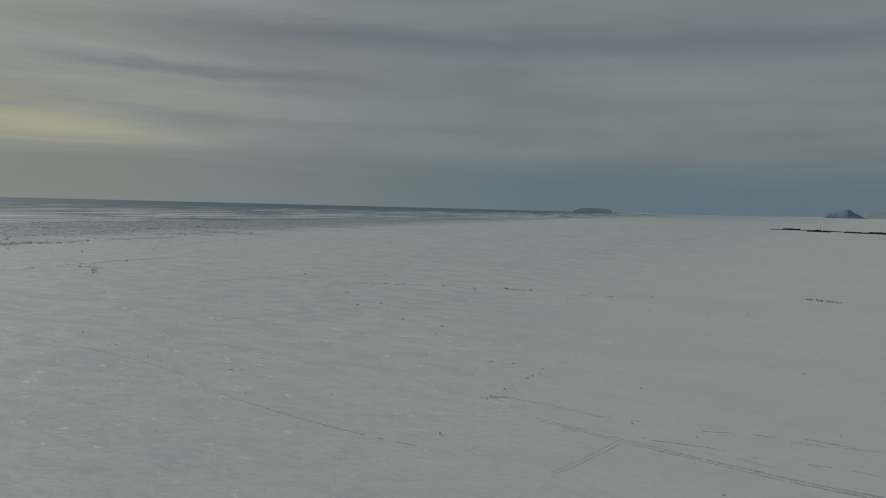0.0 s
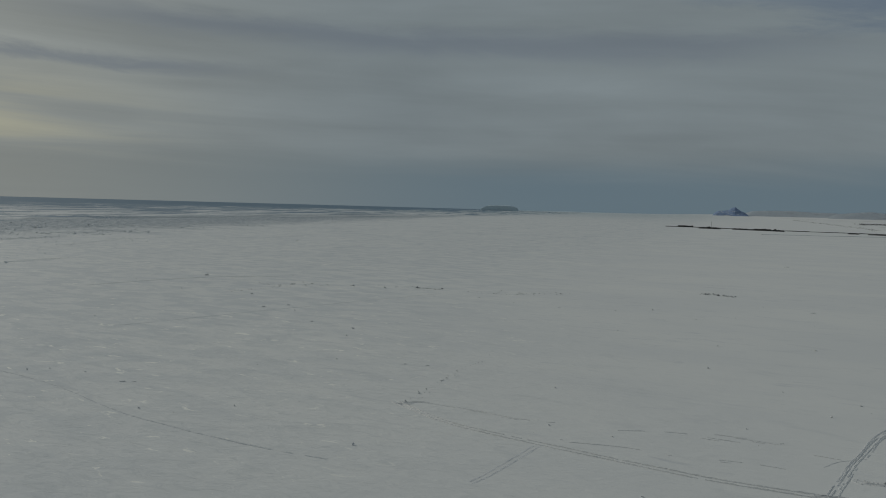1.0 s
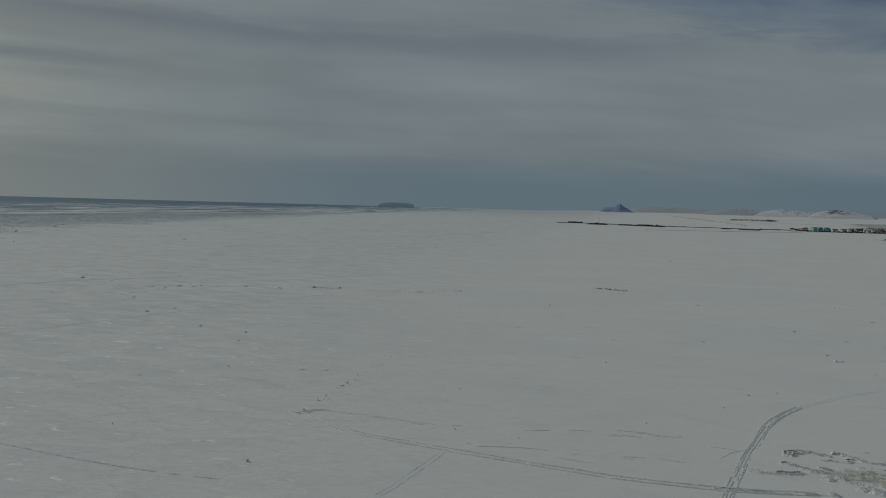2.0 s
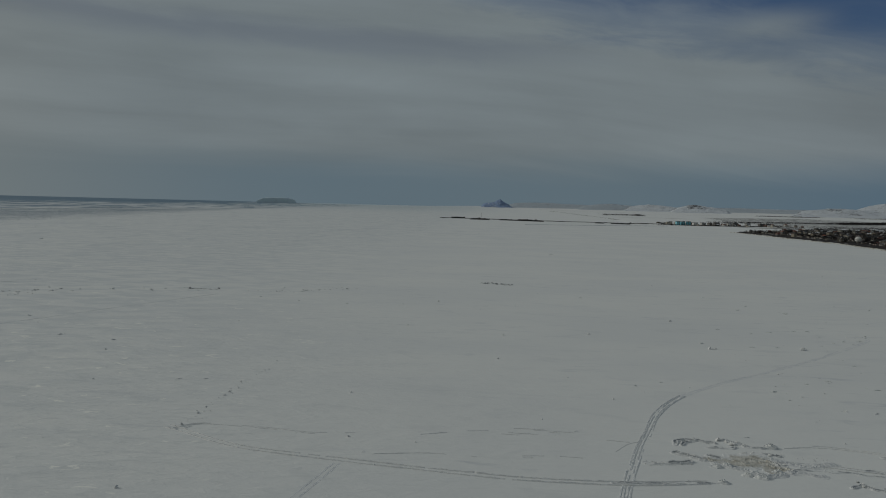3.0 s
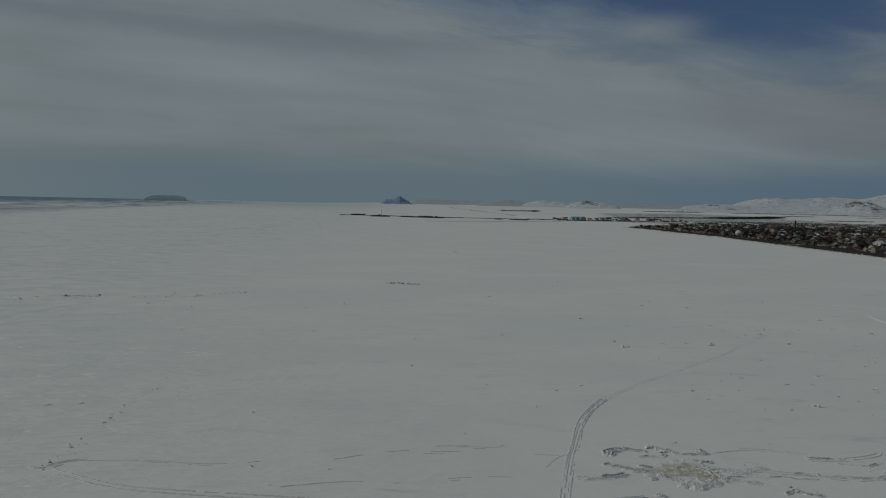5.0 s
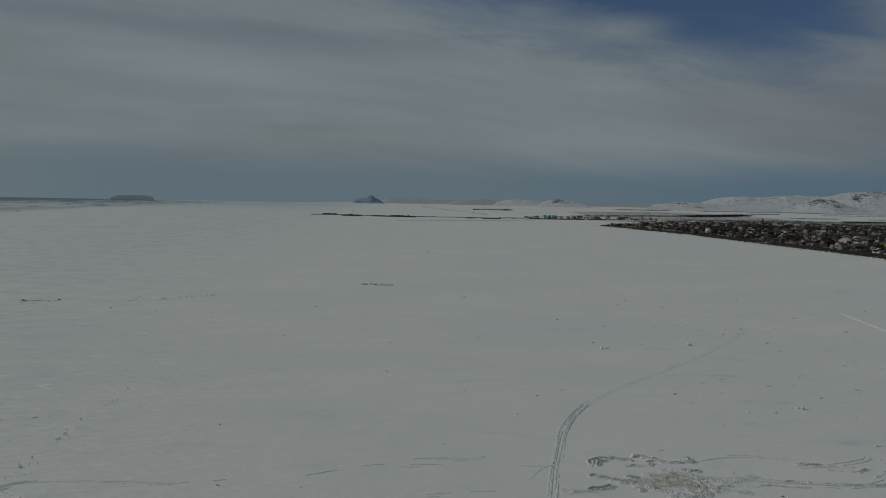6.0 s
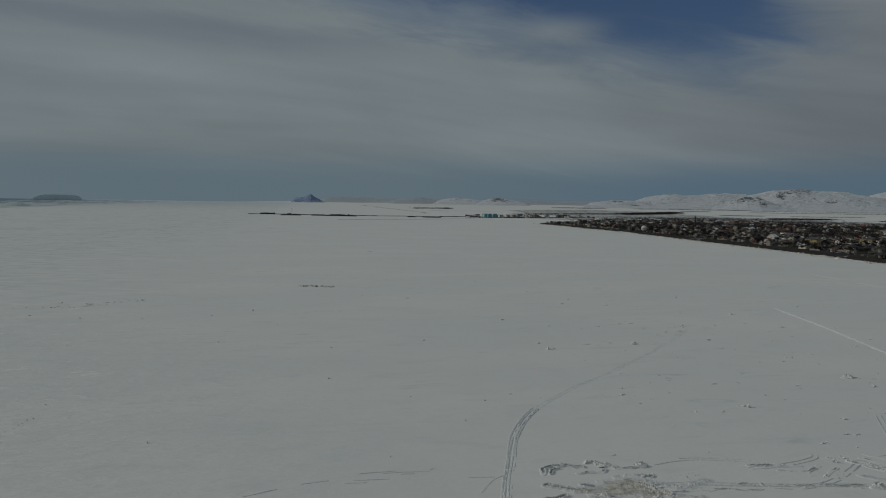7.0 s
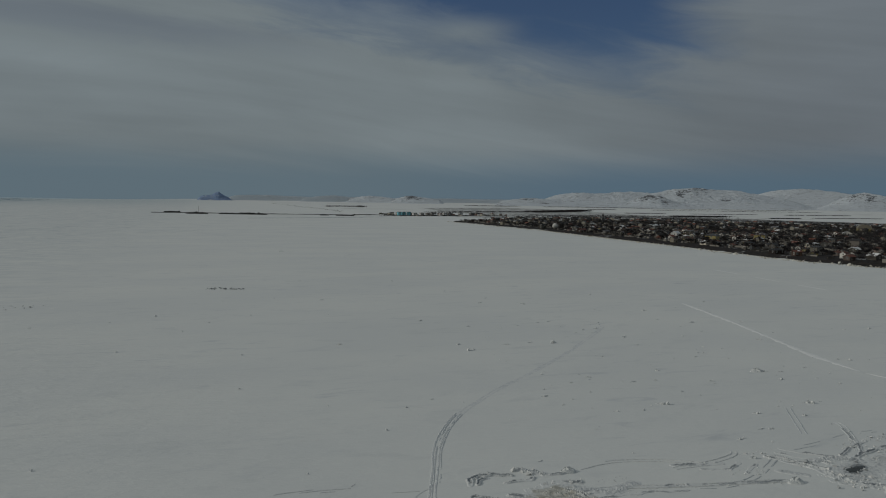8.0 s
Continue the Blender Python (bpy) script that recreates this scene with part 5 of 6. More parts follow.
for k, (p, q) in enumerate((((-46, 1548), (-5, 1539)), ((18, 1549), (53, 1537)), ((47, 1534), (108, 1507)), ((64, 1657), (93, 1640)), ((220, 1499), (235, 1505)), ((249, 1485), (284, 1473)))):
    embankment("breakwater", [p, ((p[0] + q[0]) / 2, (p[1] + q[1]) / 2 + 2), q], 7, 1.5, "short dark stone bank on the ice", 20 + k, [([p, q], 90, 1.2, 1.5)])


def mast(x, y, tall):
    z = height_at(x, y) + 0.5
    root = tagged(new("signal_mast"), "thin dark steel mast on a stone breakwater", "mast")
    root.location = (x, y, z)
    bm = bmesh.new()
    bmesh.ops.create_cone(bm, cap_ends=True, segments=8, radius1=0.30, radius2=0.14, depth=tall, matrix=Matrix.Translation((0, 0, tall / 2)))
    part("pole", bm, M_STEEL, root)
    bm = bmesh.new()
    block(bm, 0, 0, -1.0, 2.2, 2.2, 1.6)
    part("plinth", bm, WALLS["grey"], root)
    bm = bmesh.new()
    block(bm, 0, 0, tall, 0.8, 0.8, 0.7)
    block(bm, 0, 0, tall * 0.82, 1.8, 0.18, 0.18)
    part("lantern", bm, M_STEEL, root)
    return root


mast(-24, 1621, 13)


# ---------------------------------------------------------------- houses
def window_at(root, x, y, z, w, h, side):
    """A framed window on a wall with its two panes; side is the turn of its outward face about z."""
    bm = bmesh.new()
    block(bm, 0, -0.05, 0, w + 0.18, 0.10, 0.09)
    block(bm, 0, -0.05, h + 0.09, w + 0.18, 0.10, 0.09)
    for sx in (-1, 0, 1):
        block(bm, sx * (w / 2 + 0.045), -0.05, 0.09, 0.09, 0.10, h)
    ob = part("window", bm, M_FRAME, root)
    bm = bmesh.new()
    block(bm, 0, -0.02, 0.09, w, 0.05, h)
    part("pane", bm, M_GLASS, ob)
    ob.matrix_local = Matrix.Translation((x, y, z)) @ Matrix.Rotation(side, 4, "Z")
    return ob


def gable_body(bm, w, d, h, rise):
    """Walls with gable ends along x."""
    v = [bm.verts.new(p) for p in ((-w / 2, -d / 2, -1.2), (w / 2, -d / 2, -1.2), (w / 2, d / 2, -1.2), (-w / 2, d / 2, -1.2),
                                   (-w / 2, -d / 2, h), (w / 2, -d / 2, h), (w / 2, d / 2, h), (-w / 2, d / 2, h), (-w / 2, 0, h + rise), (w / 2, 0, h + rise))]
    for f in ((0, 1, 5, 4), (1, 2, 6, 9, 5), (2, 3, 7, 6), (3, 0, 4, 8, 7), (3, 2, 1, 0), (4, 5, 9, 8), (6, 7, 8, 9)):
        bm.faces.new([v[k] for k in f])


def gable_roof(bm, w, d, h, rise, over=0.5, thick=0.22):
    slope = math.atan2(rise, d / 2)
    length = math.hypot(rise, d / 2) + over
    for s in (-1, 1):
        mid = Vector((0, s * (math.cos(slope) * length / 2), h + rise - math.sin(slope) * length / 2 + thick * 0.5))
        m = Matrix.Translation(mid) @ Matrix.Rotation(-s * slope, 4, "X") @ Matrix.Diagonal((w + 2 * over, length, thick, 1))
        bmesh.ops.create_cube(bm, size=1, matrix=m)


def hip_roof(bm, w, d, h, rise, over=0.5):
    a, b = w / 2 + over, d / 2 + over
    r = max(0.3, w / 2 - d / 2)
    lo = [bm.verts.new((x, y, h - 0.12)) for x, y in ((-a, -b), (a, -b), (a, b), (-a, b))]
    eave = [bm.verts.new((x, y, h + 0.08)) for x, y in ((-a, -b), (a, -b), (a, b), (-a, b))]
    p, q = bm.verts.new((-r, 0, h + rise)), bm.verts.new((r, 0, h + rise))
    bm.faces.new(lo[::-1])
    for k in range(4):
        bm.faces.new((lo[k], lo[(k + 1) % 4], eave[(k + 1) % 4], eave[k]))
    bm.faces.new((eave[0], eave[1], q, p))
    bm.faces.new((eave[1], eave[2], q))
    bm.faces.new((eave[2], eave[3], p, q))
    bm.faces.new((eave[3], eave[0], p))


def house(w, d, storeys, rise, wall, roof, label, style="gable", chimney=True, name="house", category="house", row_gap=2.6):
    root = tagged(new(name), label, category)
    h = 0.3 + 2.3 * storeys
    bm = bmesh.new()
    if style == "gable":
        gable_body(bm, w, d, h, rise)
    else:
        block(bm, 0, 0, -1.2, w, d, h + 1.2)
    part("wall", bm, WALLS[wall], root)
    bm = bmesh.new()
    if style == "gable":
        gable_roof(bm, w, d, h, rise)
    elif style == "hip":
        hip_roof(bm, w, d, h, rise)
    else:
        block(bm, 0, 0, h, w + 0.5, d + 0.5, 0.3)
        for sx, sy, lx, ly in ((0, -1, w + 0.5, 0.25), (0, 1, w + 0.5, 0.25), (-1, 0, 0.25, d), (1, 0, 0.25, d)):
            block(bm, sx * (w / 2 + 0.12), sy * (d / 2 + 0.12), h + 0.3, lx, ly, 0.45)
    part("roof", bm, ROOFS[roof], root)
    n = max(2, int(w / row_gap))
    for s in range(storeys):
        for k in range(n):
            x = (k + 0.5) / n * w - w / 2
            if s == 0 and k == n // 2:
                bm = bmesh.new()
                block(bm, x, -d / 2 - 0.05, 0.1, 1.2, 0.14, 2.2)
                block(bm, x, -d / 2 - 0.5, -0.6, 1.8, 1.0, 0.7)
                part("door", bm, M_DOOR, root)
                continue
            window_at(root, x, -d / 2, 0.9 + 2.3 * s, 1.15, 1.35, 0)
        for y in (-d * 0.1,):
            window_at(root, -w / 2, y, 0.9 + 2.3 * s, 1.0, 1.35, radians(-90))
    if chimney:
        bm = bmesh.new()
        block(bm, w * 0.22, d * 0.12, h, 0.6, 0.6, rise + 0.7)
        block(bm, w * 0.22, d * 0.12, h + rise + 0.7, 0.8, 0.8, 0.15)
        part("chimney", bm, M_BRICK, root)
    return root


KINDS = [
    (5.5, 4.9, 1, 1.9, "white", "brown", "small white house with a brown gabled roof", "gable"),
    (5.9, 5.2, 1, 1.7, "grey", "dark", "low grey block house with a dark roof", "gable"),
    (5.1, 5.2, 2, 1.8, "white", "red", "two-storey white house with a rust-red roof", "gable"),
    (6.3, 5.7, 2, 1.6, "cream", "grey", "two-storey cream house with a grey hipped roof", "hip"),
    (5.5, 4.3, 1, 1.7, "stone", "brown", "low rough stone house with a brown roof", "gable"),
    (7.2, 5.2, 1, 1.8, "brick", "dark", "brown brick house with a dark hipped roof", "hip"),
    (5.5, 4.9, 2, 1.7, "tan", "brown", "two-storey tan house with a brown roof", "gable"),
    (5.1, 4.9, 1, 1.8, "cream", "snow", "small cream house with snow on its roof", "gable"),
    (5.1, 4.3, 1, 1.6, "pink", "red", "small pink house with a rust-red roof", "gable"),
    (7.7, 5.2, 1, 1.5, "grey", "snow", "long grey house under a snowy roof", "hip"),
    (4.7, 4.0, 1, 1.5, "white", "grey", "small white cottage with a grey roof", "gable"),
    (5.5, 4.9, 2, 1.7, "stone", "dark", "tall rough stone house with a dark roof", "gable"),
    (6.3, 4.9, 1, 1.7, "yellow", "brown", "low yellow house with a brown hipped roof", "hip"),
    (4.2, 3.5, 1, 1.1, "stone", "dark", "small dark shed among bare trees", "gable"),
    (4.2, 3.5, 1, 1.2, "brick", "red", "small red-brown shed among bare trees", "gable"),
    (5.1, 4.3, 1, 1.8, "white", "dark", "white house with a dark gabled roof", "gable"),
]


def stand(ob, x, y, turn, size=1.0):
    return Matrix.Translation((x, y, height_at(x, y))) @ Matrix.Rotation(turn, 4, "Z") @ Matrix.Scale(size, 4)


TAKEN = []


def settle(root, x, y, turn, clear_r=10):
    root.matrix_basis = stand(root, x, y, turn)
    TAKEN.append((x, y, clear_r))
    return root


# buildings that stand out by the water and behind
settle(house(6.5, 6, 2, 1.0, "tan", "dark", "square tan block by the shore", "flat", False, "block_house", "building"), 386, 806, 0.3, 7)
settle(house(12, 6, 1, 1.4, "brick", "red", "long low red-brown shed by the shore", "gable", False, "boat_shed", "building"), 384, 706, 0.5)
settle(house(9, 7, 1, 0.9, "white", "grey", "white flat-fronted house by the shore", "gable", False), 392, 672, 0.45)
settle(house(22, 9, 1, 2.0, "grey", "snow", "long grey hall with a snowy roof", "gable", False, "hall", "building"), 558, 822, 0.5)
settle(house(7.5, 6, 2, 2.0, "pale", "snow", "white two-storey gabled house near the shore", "gable"), 408, 576, 0.5)
settle(house(24, 9, 2, 1.6, "yellow", "brown", "long yellow two-storey building", "hip", False, "long_house", "building"), 474, 541, 0.7)
settle(house(12, 9, 2, 1.8, "yellow", "grey", "yellow two-storey house with a grey roof", "hip"), 416, 536, 0.6)
settle(house(15, 10, 3, 1.0, "tan", "dark", "tall grey-green block behind white houses", "flat", False, "block_house", "building"), 664, 618, 0.8)
settle(house(14, 8, 1, 2.2, "white", "snow", "white long house beside a tall block", "gable", False), 648, 604, 0.8)


def arched_hall(x, y, turn, w, d, h):
    root = tagged(new("arched_hall"), "tan hall with an arched orange-brown roof", "building")
    bm = bmesh.new()
    block(bm, 0, 0, -1, w, d, h * 0.5 + 1)
    part("wall", bm, WALLS["yellow"], root)
    bm = bmesh.new()
    arc = [(math.cos(a) * (d / 2 + 0.3), h * 0.5 + math.sin(a) * h * 0.55) for a in np.linspace(0, math.pi, 13)]
    rings = [[bm.verts.new((sx * (w / 2 + 0.3), py, pz)) for py, pz in arc] for sx in (-1, 1)]
    for k in range(12):
        bm.faces.new((rings[0][k], rings[1][k], rings[1][k + 1], rings[0][k + 1]))
    bm.faces.new(rings[0])
    bm.faces.new(rings[1][::-1])
    part("roof", bm, WALLS["tan"], root)
    bm = bmesh.new()
    block(bm, 0, -d / 2 - 0.06, 0, 4, 0.15, 3.4)
    part("gate", bm, M_DOOR, root)
    for k in (-1, 1):
        window_at(root, k * w * 0.3, -d / 2, 1.4, 1.6, 1.2, 0)
    return settle(root, x, y, turn, 14)


arched_hall(772, 690, 0.8, 22, 14, 9)


def ball_tank(x, y, r):
    root = tagged(new("ball_tank"), "round white tank on short legs by the shore", "tank")
    bm = bmesh.new()
    bmesh.ops.create_uvsphere(bm, u_segments=24, v_segments=14, radius=r, matrix=Matrix.Translation((0, 0, r + 0.6)))
    part("shell", bm, WALLS["pale"], root)
    bm = bmesh.new()
    bmesh.ops.create_cone(bm, cap_ends=False, segments=24, radius1=r * 1.02, radius2=r * 1.02, depth=0.25, matrix=Matrix.Translation((0, 0, r + 0.6)))
    part("girth_band", bm, M_STEEL, root)
    for k in range(6):
        bm = bmesh.new()
        a = k * math.pi / 3
        block(bm, math.cos(a) * r * 0.8, math.sin(a) * r * 0.8, -1, 0.3, 0.3, r * 0.75 + 1.2, 0, a)
        part("leg", bm, M_STEEL, root)
    return settle(root, x, y, 0, 6)


ball_tank(393, 786, 3.3)


def chimney_tower(x, y, tall):
    root = tagged(new("tower"), "slender dark tower rising above the roofs", "tower")
    bm = bmesh.new()
    bmesh.ops.create_cone(bm, cap_ends=True, segments=14, radius1=1.7, radius2=1.05, depth=tall, matrix=Matrix.Translation((0, 0, tall / 2)))
    part("shaft", bm, M_STEEL, root)
    bm = bmesh.new()
    bmesh.ops.create_cone(bm, cap_ends=True, segments=14, radius1=1.5, radius2=1.5, depth=0.7, matrix=Matrix.Translation((0, 0, tall * 0.78)))
    part("gallery", bm, WALLS["grey"], root)
    bm = bmesh.new()
    bmesh.ops.create_cone(bm, cap_ends=True, segments=14, radius1=1.2, radius2=0.05, depth=3.2, matrix=Matrix.Translation((0, 0, tall + 1.6)))
    part("cap", bm, ROOFS["dark"], root)
    bm = bmesh.new()
    block(bm, 0, 0, -1, 4.4, 4.4, 4.0)
    part("base", bm, WALLS["stone"], root)
    return settle(root, x, y, 0.3, 6)


chimney_tower(566, 962, 14)


def boat(x, y, turn):
    root = tagged(new("boat"), "dark wooden boat drawn up at the shore", "boat")
    bm = bmesh.new()
    secs = []
    for t in np.linspace(-1, 1, 9):
        b = 1.1 * (1 - abs(t) ** 2.6) + 0.06
        top = 1.15 + 0.35 * t * t
        secs.append([bm.verts.new((t * 3.2, s * b * k, z)) for s, k, z in ((-1, 1, top), (-1, 0.8, 0.5), (0, 0, 0.1), (1, 0.8, 0.5), (1, 1, top), (1, 0.86, top), (0, 0, 0.55), (-1, 0.86, top))])
    for p, q in zip(secs, secs[1:]):
        for k in range(8):
            bm.faces.new((p[k], p[(k + 1) % 8], q[(k + 1) % 8], q[k]))
    part("hull", bm, M_BARK, root)
    for t in (-1.2, 0.4):
        bm = bmesh.new()
        block(bm, t, 0, 0.85, 0.35, 1.7, 0.07)
        part("thwart", bm, M_BARK, root)
    root.matrix_basis = Matrix.Translation((x, y, 0.05)) @ Matrix.Rotation(turn, 4, "Z")
    return root


boat(361, 648, 1.9)


def apartment(w, d, floors, wall, label):
    return house(w, d, floors, 0.8, wall, "grey", label, "flat", False, "apartment_block", "apartment block", 3.4)


teal = apartment(7, 8, 3, "teal", "teal-blue apartment block with flat roof")
settle(teal, 383, 1478, 0.15)
for ax, ay in ((394, 1482), (405, 1480)):
    TAKEN.append((ax, ay, 10))
    tagged(copy_thing(teal, stand(teal, ax, ay, 0.12)), "", "", "apartment blocks by the bay")
pale = apartment(9, 8, 2, "pale", "white apartment block with flat roof")
settle(pale, 424, 1500, 0.2)
for ax, ay in ((442, 1506), (500, 1520), (545, 1540)):
    TAKEN.append((ax, ay, 10))
    tagged(copy_thing(pale, stand(pale, ax, ay, 0.25)), "", "", "apartment blocks by the bay")
drab = apartment(10, 8, 2, "grey", "grey apartment block with flat roof")
settle(drab, 470, 1512, 0.2)
for ax, ay in ((522, 1550), (575, 1545), (600, 1575), (490, 1570)):
    TAKEN.append((ax, ay, 10))
    tagged(copy_thing(drab, stand(drab, ax, ay, 0.2)), "", "", "apartment blocks by the bay")

shed = house(16, 7, 1, 1.4, "white", "snow", "long pale industrial shed behind the town", "gable", False, "shed", "building", 5.0)
settle(shed, 560, 1290, 0.2)
rng_t = np.random.default_rng(21)
for k in range(13):
    ax, ay = 600 + 20 * k + rng_t.normal(0, 5), 1305 - 0.1 * k * k + rng_t.normal(0, 22) - 9 * max(0, k - 5)
    TAKEN.append((ax, ay, 14))
    copy_thing(shed, stand(shed, ax, ay, 0.25 + rng_t.normal(0, 0.1)))

# the town: many small houses in loose rows
protos = []
for k, spec in enumerate(KINDS):
    protos.append(house(spec[0] * 1.2, spec[1] * 1.08, spec[2], spec[3] * 0.82, spec[4], spec[5], spec[6], spec[7], spec[2] == 1 or k % 2 == 0))
    protos[-1]["group"] = "houses of the town"
lots = []
for attempt in range(60000):
    if len(lots) >= 760:
        break
    hx, hy = rng_t.uniform(340, 1000), rng_t.uniform(200, 1240)
    if math.degrees(math.atan2(hx, hy)) > 56:
        continue
    s = float(inside(np.array([hx]), np.array([hy]), TOWN)[0])
    if s < 6 or rng_t.random() > (1.0 if s < 150 else 0.6 if s < 300 else 0.22):
        continue
    if hy > 850 and rng_t.random() > 0.55:
        continue
    gapw = 8.4 if s < 320 else 11
    if any((hx - a) ** 2 + (hy - b) ** 2 < max(gapw, c + 3.2) ** 2 for a, b, c in TAKEN):
        continue
    lots.append((hx, hy, 0.25 + rng_t.choice([0.0, 0.0, 1.57, 0.4]) + rng_t.normal(0, 0.15)))
    TAKEN.append((hx, hy, 4))
lots.sort(key=lambda q: math.hypot(q[0], q[1]))
used = [False] * len(protos)
for hx, hy, ht in lots[:290]:
    k = int(rng_t.integers(len(protos)))
    m = stand(None, hx, hy, ht, rng_t.uniform(0.72, 1.0))
    if used[k]:
        copy_thing(protos[k], m)
    else:
        protos[k].matrix_basis = m
        used[k] = True


def far_houses(places):
    """Small houses deep in the town, joined: walls and roofs alone."""
    bodies = {}
    for hx, hy, ht in places:
        w, d, storeys, rise, wall, roof = KINDS[int(rng_t.integers(len(KINDS)))][:6]
        wall = "tan" if wall == "yellow" else wall
        w, d, rise = w * 1.0, d * 0.85, rise * 0.7
        h = 0.3 + 1.9 * storeys
        m = stand(None, hx, hy, ht)
        for key, make in ((("wall", wall), gable_body), (("roof", roof), gable_roof)):
            bm = bmesh.new()
            make(bm, w, d, h, rise)
            bm.transform(m)
            me = bpy.data.meshes.new("far")
            bm.to_mesh(me)
            bm.free()
            bodies.setdefault(key, bmesh.new()).from_mesh(me)
            bpy.data.meshes.remove(me)
    root = tagged(new("far_houses"), "many small houses deep among bare trees", "houses", "", "stuff")
    for (what, tone), bm in bodies.items():
        ob = part("walls" if what == "wall" else "roofs", bm, WALLS[tone] if what == "wall" else ROOFS[tone], root)
        ob["kind"] = "stuff"


far_houses(lots[290:])
bay_lots = []
for k in range(70):
    hx, hy = rng_t.uniform(370, 640), rng_t.uniform(1448, 1600)
    if any((hx - a) ** 2 + (hy - b) ** 2 < 10 ** 2 for a, b, c in TAKEN):
        continue
    bay_lots.append((hx, hy, rng_t.uniform(0, 1.5)))
    TAKEN.append((hx, hy, 5))
far_houses(bay_lots)


# ---------------------------------------------------------------- bare trees
def spray(rng, base, reach, count, size):
    """Twig fans: thin triangles that radiate upward and outward about a point."""
    V, F = [], []
    for _ in range(count):
        a, up = rng.uniform(0, 6.283), rng.uniform(-0.15, 1.0)
        d = np.array([math.cos(a) * (1 - up * 0.6), math.sin(a) * (1 - up * 0.6), up])
        d /= np.linalg.norm(d)
        p = base + d * reach * rng.uniform(0.1, 0.85) * (1.0, 1.0, 0.85)
        q = p + d * size * rng.uniform(0.7, 1.6) + rng.normal(0, 0.12, 3) * size
        side = np.cross(d, rng.normal(0, 1, 3))
        side = side / (np.linalg.norm(side) + 1e-6) * size * rng.uniform(0.10, 0.30)
        n = len(V)
        V += [p - side * 0.3, q + side, q - side]
        F.append((n, n + 1, n + 2))
    return V, F


def bare_tree(tall, spread, seed, twigs=230):
    rng = np.random.default_rng(seed)
    root = tagged(new("bare_tree"), "leafless brown tree among the houses", "tree", "bare trees by the shore")
    bm = bmesh.new()
    bmesh.ops.create_cone(bm, cap_ends=True, segments=7, radius1=0.17, radius2=0.07, depth=tall * 0.55 + 0.6, matrix=Matrix.Translation((0, 0, tall * 0.275 - 0.3)))
    part("trunk", bm, M_BARK, root)
    V, F = [], []
    for k in range(7):
        a = k * 0.9 + rng.uniform(-0.3, 0.3)
        z0 = tall * rng.uniform(0.25, 0.5)
        tip = Vector((math.cos(a) * spread * rng.uniform(0.5, 0.8), math.sin(a) * spread * rng.uniform(0.5, 0.8), tall * rng.uniform(0.6, 0.85)))
        bm = bmesh.new()
        way_up = tip - Vector((0, 0, z0))
        m = Matrix.Translation(Vector((0, 0, z0)) + way_up / 2) @ way_up.to_track_quat("Z", "Y").to_matrix().to_4x4()
        bmesh.ops.create_cone(bm, cap_ends=True, segments=5, radius1=0.075, radius2=0.02, depth=way_up.length, matrix=m)
        part("limb", bm, M_BARK, root)
        v, f = spray(rng, np.array(tip), spread * 0.55, twigs // 7, 0.75)
        F += [tuple(i + len(V) for i in t) for t in f]
        V += v
    crown = new("crown", from_arrays("crown", V, F, M_TWIG))
    crown.parent = root
    return root


tree_protos = [bare_tree(t, s, 60 + k) for k, (t, s) in enumerate(((3.6, 1.5), (2.8, 1.3), (4.2, 1.6), (2.4, 1.2), (4.8, 1.2)))]
first = [True] * 5
count = 0
for attempt in range(20000):
    if count >= 230:
        break
    ty = rng_t.uniform(300, 900)
    tx = float(np.interp(ty, [300, 350, 467, 560, 658, 790, 900], [356, 343, 354, 362, 369, 384, 381])) + 5 + abs(rng_t.normal(0, 70))
    if any((tx - a) ** 2 + (ty - b) ** 2 < (c * 0.8) ** 2 for a, b, c in TAKEN):
        continue
    k = int(rng_t.integers(5))
    m = stand(None, tx, ty, rng_t.uniform(0, 6.28))
    if first[k]:
        tree_protos[k].matrix_basis = m
        first[k] = False
    else:
        copy_thing(tree_protos[k], m)
    count += 1


def woodland(name, places, label, rng, tall=(3.5, 7.0), fans=16):
    """Distant bare trees, each a trunk and a ragged crown of twig fans, joined."""
    places = np.array(places, dtype=float)
    z = land_height(places[:, 0], places[:, 1])
    V, F = [], []
    for (x, y), zz in zip(places, z):
        t = rng.uniform(*tall)
        b = np.array([x, y, zz])
        n = len(V)
        V += [b + (-0.16, 0, -0.4), b + (0.16, 0, -0.4), b + (0, 0.16, -0.4), b + (0, 0, t * 0.6)]
        F += [(n, n + 1, n + 3), (n + 1, n + 2, n + 3), (n + 2, n, n + 3)]
        v, f = spray(rng, b + (0, 0, t * 0.38), t * 0.5, fans, t * 0.26)
        F += [tuple(i + len(V) for i in q) for q in f]
        V += v
    return tagged(new(name, from_arrays(name, V, F, M_TWIG)), label, "trees", "", "stuff")


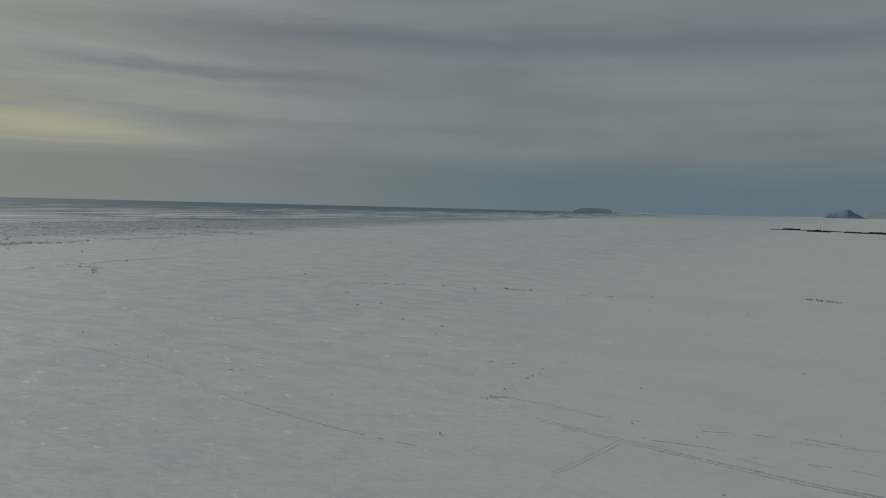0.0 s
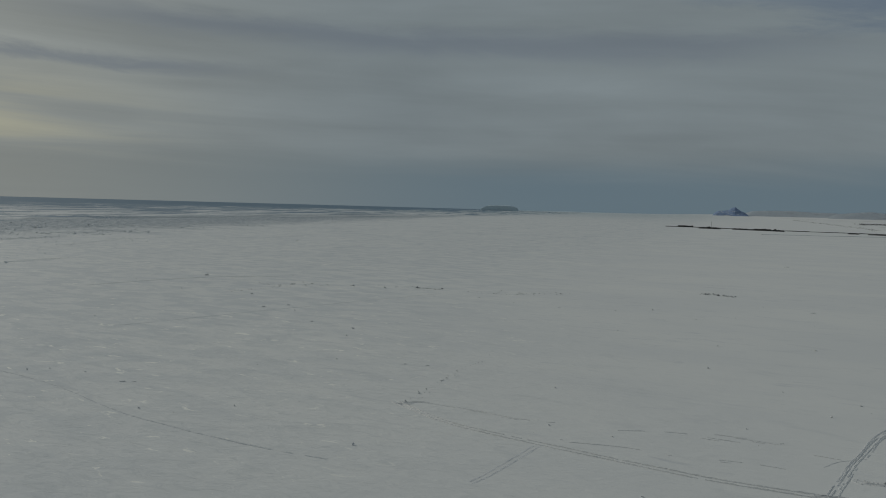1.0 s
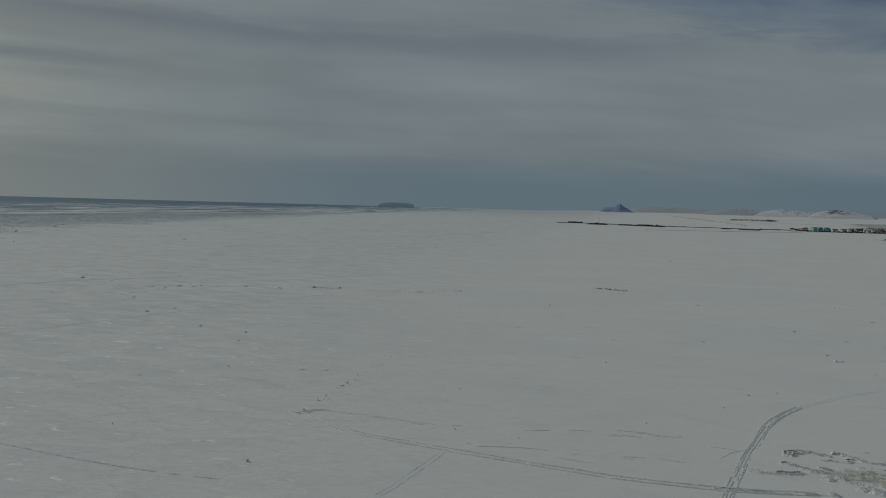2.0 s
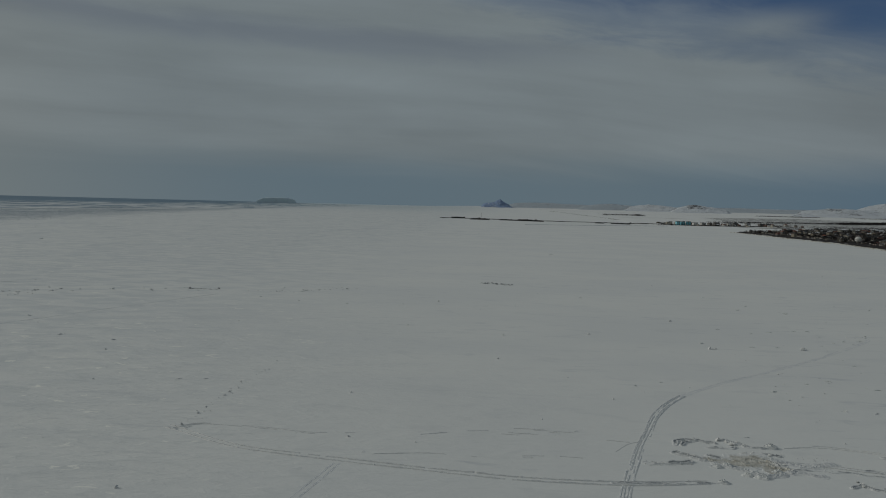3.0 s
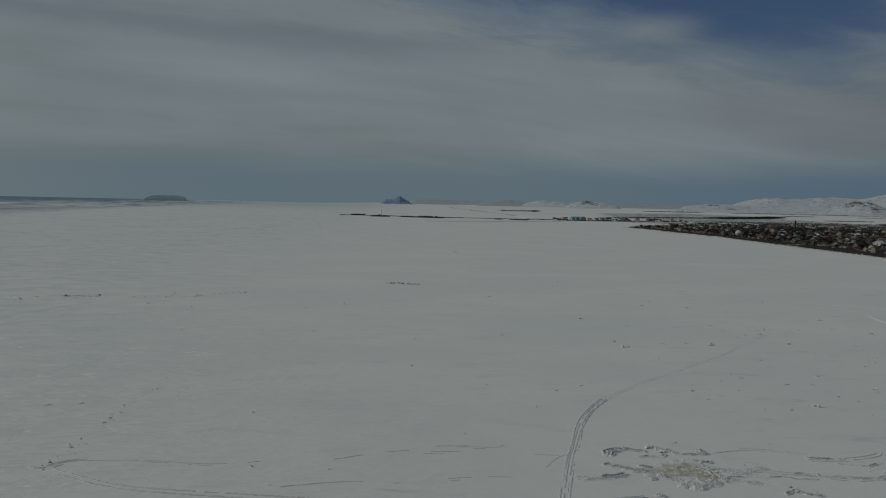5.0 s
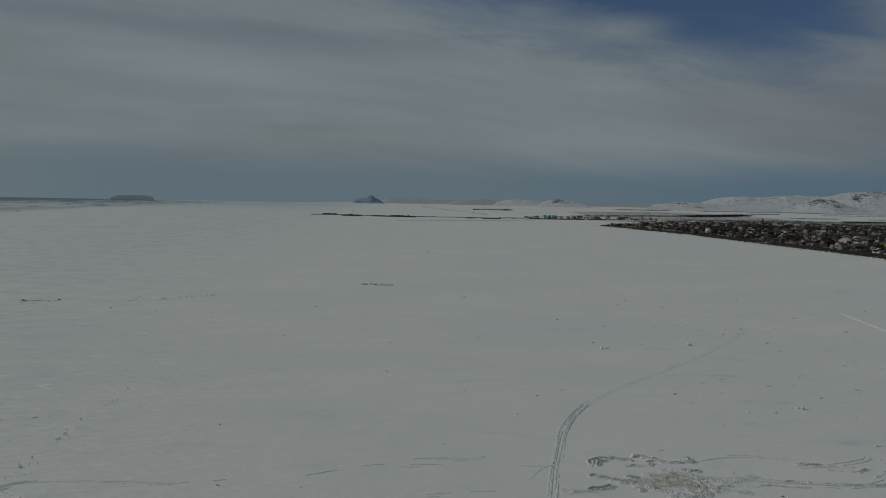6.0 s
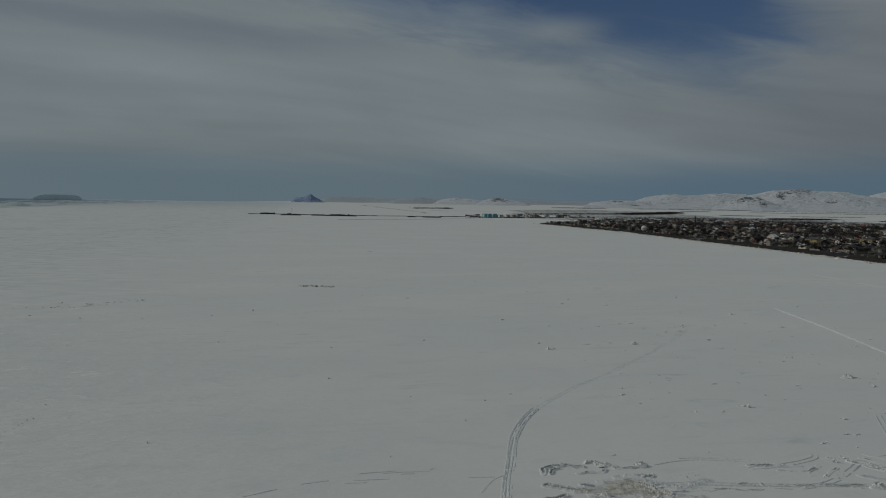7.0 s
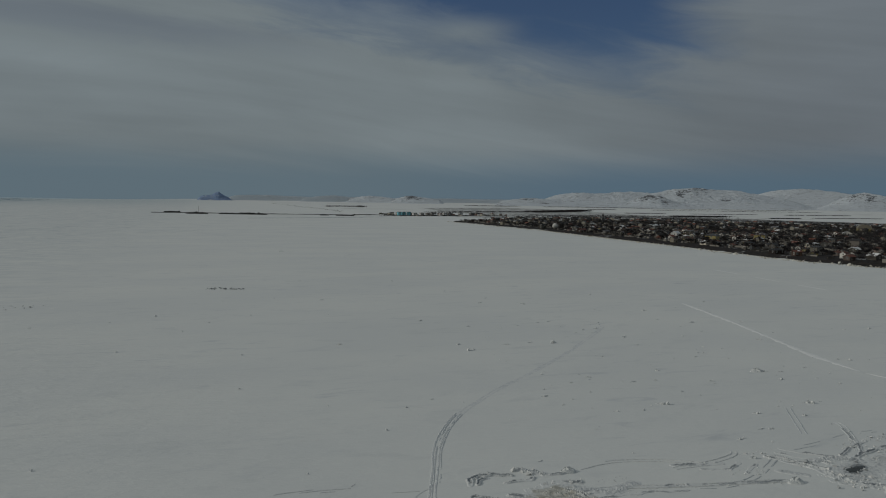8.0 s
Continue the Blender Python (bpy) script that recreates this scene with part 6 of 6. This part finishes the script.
def yard_clutter(many):
    """Sheds, woodpiles, fences and walls in the yards, too small to tell apart."""
    rng = np.random.default_rng(33)
    V, F = [], []
    box = np.array([(sx, sy, sz) for sz in (0, 1) for sy in (-0.5, 0.5) for sx in (-0.5, 0.5)])
    faces = np.array([(4, 5, 7, 6), (0, 1, 5, 4), (1, 3, 7, 5), (3, 2, 6, 7), (2, 0, 4, 6)])
    while len(V) < many:
        x, y = rng.uniform(345, 900), rng.uniform(290, 1200)
        if inside(np.array([x]), np.array([y]), TOWN)[0] < 9 or math.degrees(math.atan2(x, y)) > 56:
            continue
        long_one = rng.random() < 0.35
        size = np.array([rng.uniform(5, 14), 0.25, rng.uniform(0.8, 1.7)]) if long_one else np.array([rng.uniform(1.2, 4), rng.uniform(1.2, 3), rng.uniform(0.8, 2.4)])
        a = 0.25 + rng.choice([0, 1.57]) + rng.normal(0, 0.2)
        p = box * size
        p = np.stack([p[:, 0] * math.cos(a) - p[:, 1] * math.sin(a) + x, p[:, 0] * math.sin(a) + p[:, 1] * math.cos(a) + y, p[:, 2] + height_at(x, y) - 0.3], -1)
        F.append(faces + 8 * len(V))
        V.append(p)
    me = from_arrays("yard_clutter", np.concatenate(V), np.concatenate(F), M_CLUTTER)
    tagged(new("yard_clutter", me), "small sheds, fences and woodpiles between the houses", "clutter", "", "stuff")


yard_clutter(3600)
taken = np.array(TAKEN)
spots = []
while len(spots) < 12000:
    P = np.stack([rng_t.uniform(340, 1150, 4000), rng_t.uniform(150, 1330, 4000)], -1)
    s = inside(P[:, 0], P[:, 1], TOWN)
    thick = bumps(P[:, 0] / 45, P[:, 1] / 45, 61, 2)
    dens = np.where(s < 3, 0, np.where(s < 60, 0.26, np.where(s < 180, 0.45, 1.0))) * step(thick, 0.22, 0.55)
    ok = (rng_t.random(4000) < dens) & (np.degrees(np.arctan2(P[:, 0], P[:, 1])) < 57)
    P = P[ok]
    gap_ok = np.array([np.all((taken[:, 0] - a) ** 2 + (taken[:, 1] - b) ** 2 > (taken[:, 2] * 1.05) ** 2) for a, b in P])
    spots += list(map(tuple, P[gap_ok]))
woodland("town_trees", spots, "dense leafless brown trees and orchards between houses", rng_t, (2.0, 4.6), 14)

FIELD_BELTS = [
    ([(905, 1900), (1060, 2010), (1210, 2140)], 2000, 15, (4, 7.5)),
    ([(560, 1800), (760, 1900), (930, 1950)], 900, 14, (2, 5)),
    ([(1080, 1478), (1228, 1473)], 1400, 12, (2.2, 4.2)),
    ([(1235, 1330), (1330, 1336)], 900, 3, (1.2, 2.6)),
    ([(1390, 1350), (1440, 1349), (1620, 1362)], 1500, 4, (0.9, 2.2)),
    ([(1180, 1840), (1310, 1828)], 700, 5, (1.2, 2.8)),
    ([(1370, 1790), (1540, 1776), (1600, 1770)], 1100, 4, (0.9, 2.4)),
    ([(1690, 1742), (1900, 1700)], 900, 6, (1.2, 3.0)),
]
DISTANT_BELTS = [
    ([(1460, 2520), (1560, 2500)], 600, 6, (1.4, 3.4)),
    ([(1700, 2450), (2000, 2330), (2300, 2190)], 1700, 7, (1.2, 3.2)),
    ([(1950, 2800), (2150, 2700), (2500, 2500)], 1400, 9, (1.6, 3.6)),
    ([(1560, 3120), (1800, 3000), (2000, 2900)], 1300, 9, (2.0, 4.6)),
    ([(1180, 3200), (1420, 3150)], 800, 10, (2.0, 5.0)),
]
SHORE_BELTS = [
    ([(345, 1462), (358, 1466), (374, 1468)], 180, 4, (1.8, 3.4)),
    ([(430, 2760), (585, 2750)], 300, 7, (3, 7)),
    ([(335, 1900), (350, 2150), (330, 2800), (286, 3500)], 420, 4, (1, 3)),
    ([(360, 1452), (420, 1452), (520, 1490), (640, 1530)], 1300, 14, (0.9, 2.0)),
    ([(600, 1360), (800, 1310), (960, 1130)], 1500, 26, (2.5, 5)),
    ([(700, 1500), (900, 1480), (1100, 1380)], 1100, 45, (2, 4.5)),
    ([(1000, 1120), (1090, 960), (1200, 700)], 2200, 24, (1.6, 3.4)),
]
for line, many, wide, tall in FIELD_BELTS + DISTANT_BELTS + SHORE_BELTS:
    rng_b = np.random.default_rng(many + wide)
    woodland("tree_belt", along(line, many, rng_b, wide), "dark belt of leafless trees across snowy fields", rng_b, tall, 12)

silo = house(20, 10, 2, 1.6, "grey", "dark", "dark farm building beyond the bay", "gable", False, "farm_building", "building")
settle(silo, 560, 2745, 0.2)

# broken ice pushed up along the water's edge
edge_line = [(350, 300), (334, 350), (334, 394), (344, 467), (352, 560), (359, 658), (373, 790), (368, 872), (371, 980), (368, 1110)]
rubble("shore_ice", edge_line, 1900, 0.42, 2.4, M_SHORE, "dirty white broken ice blocks along the shoreline", "shore ice", "", "stuff", 91, 0.6)
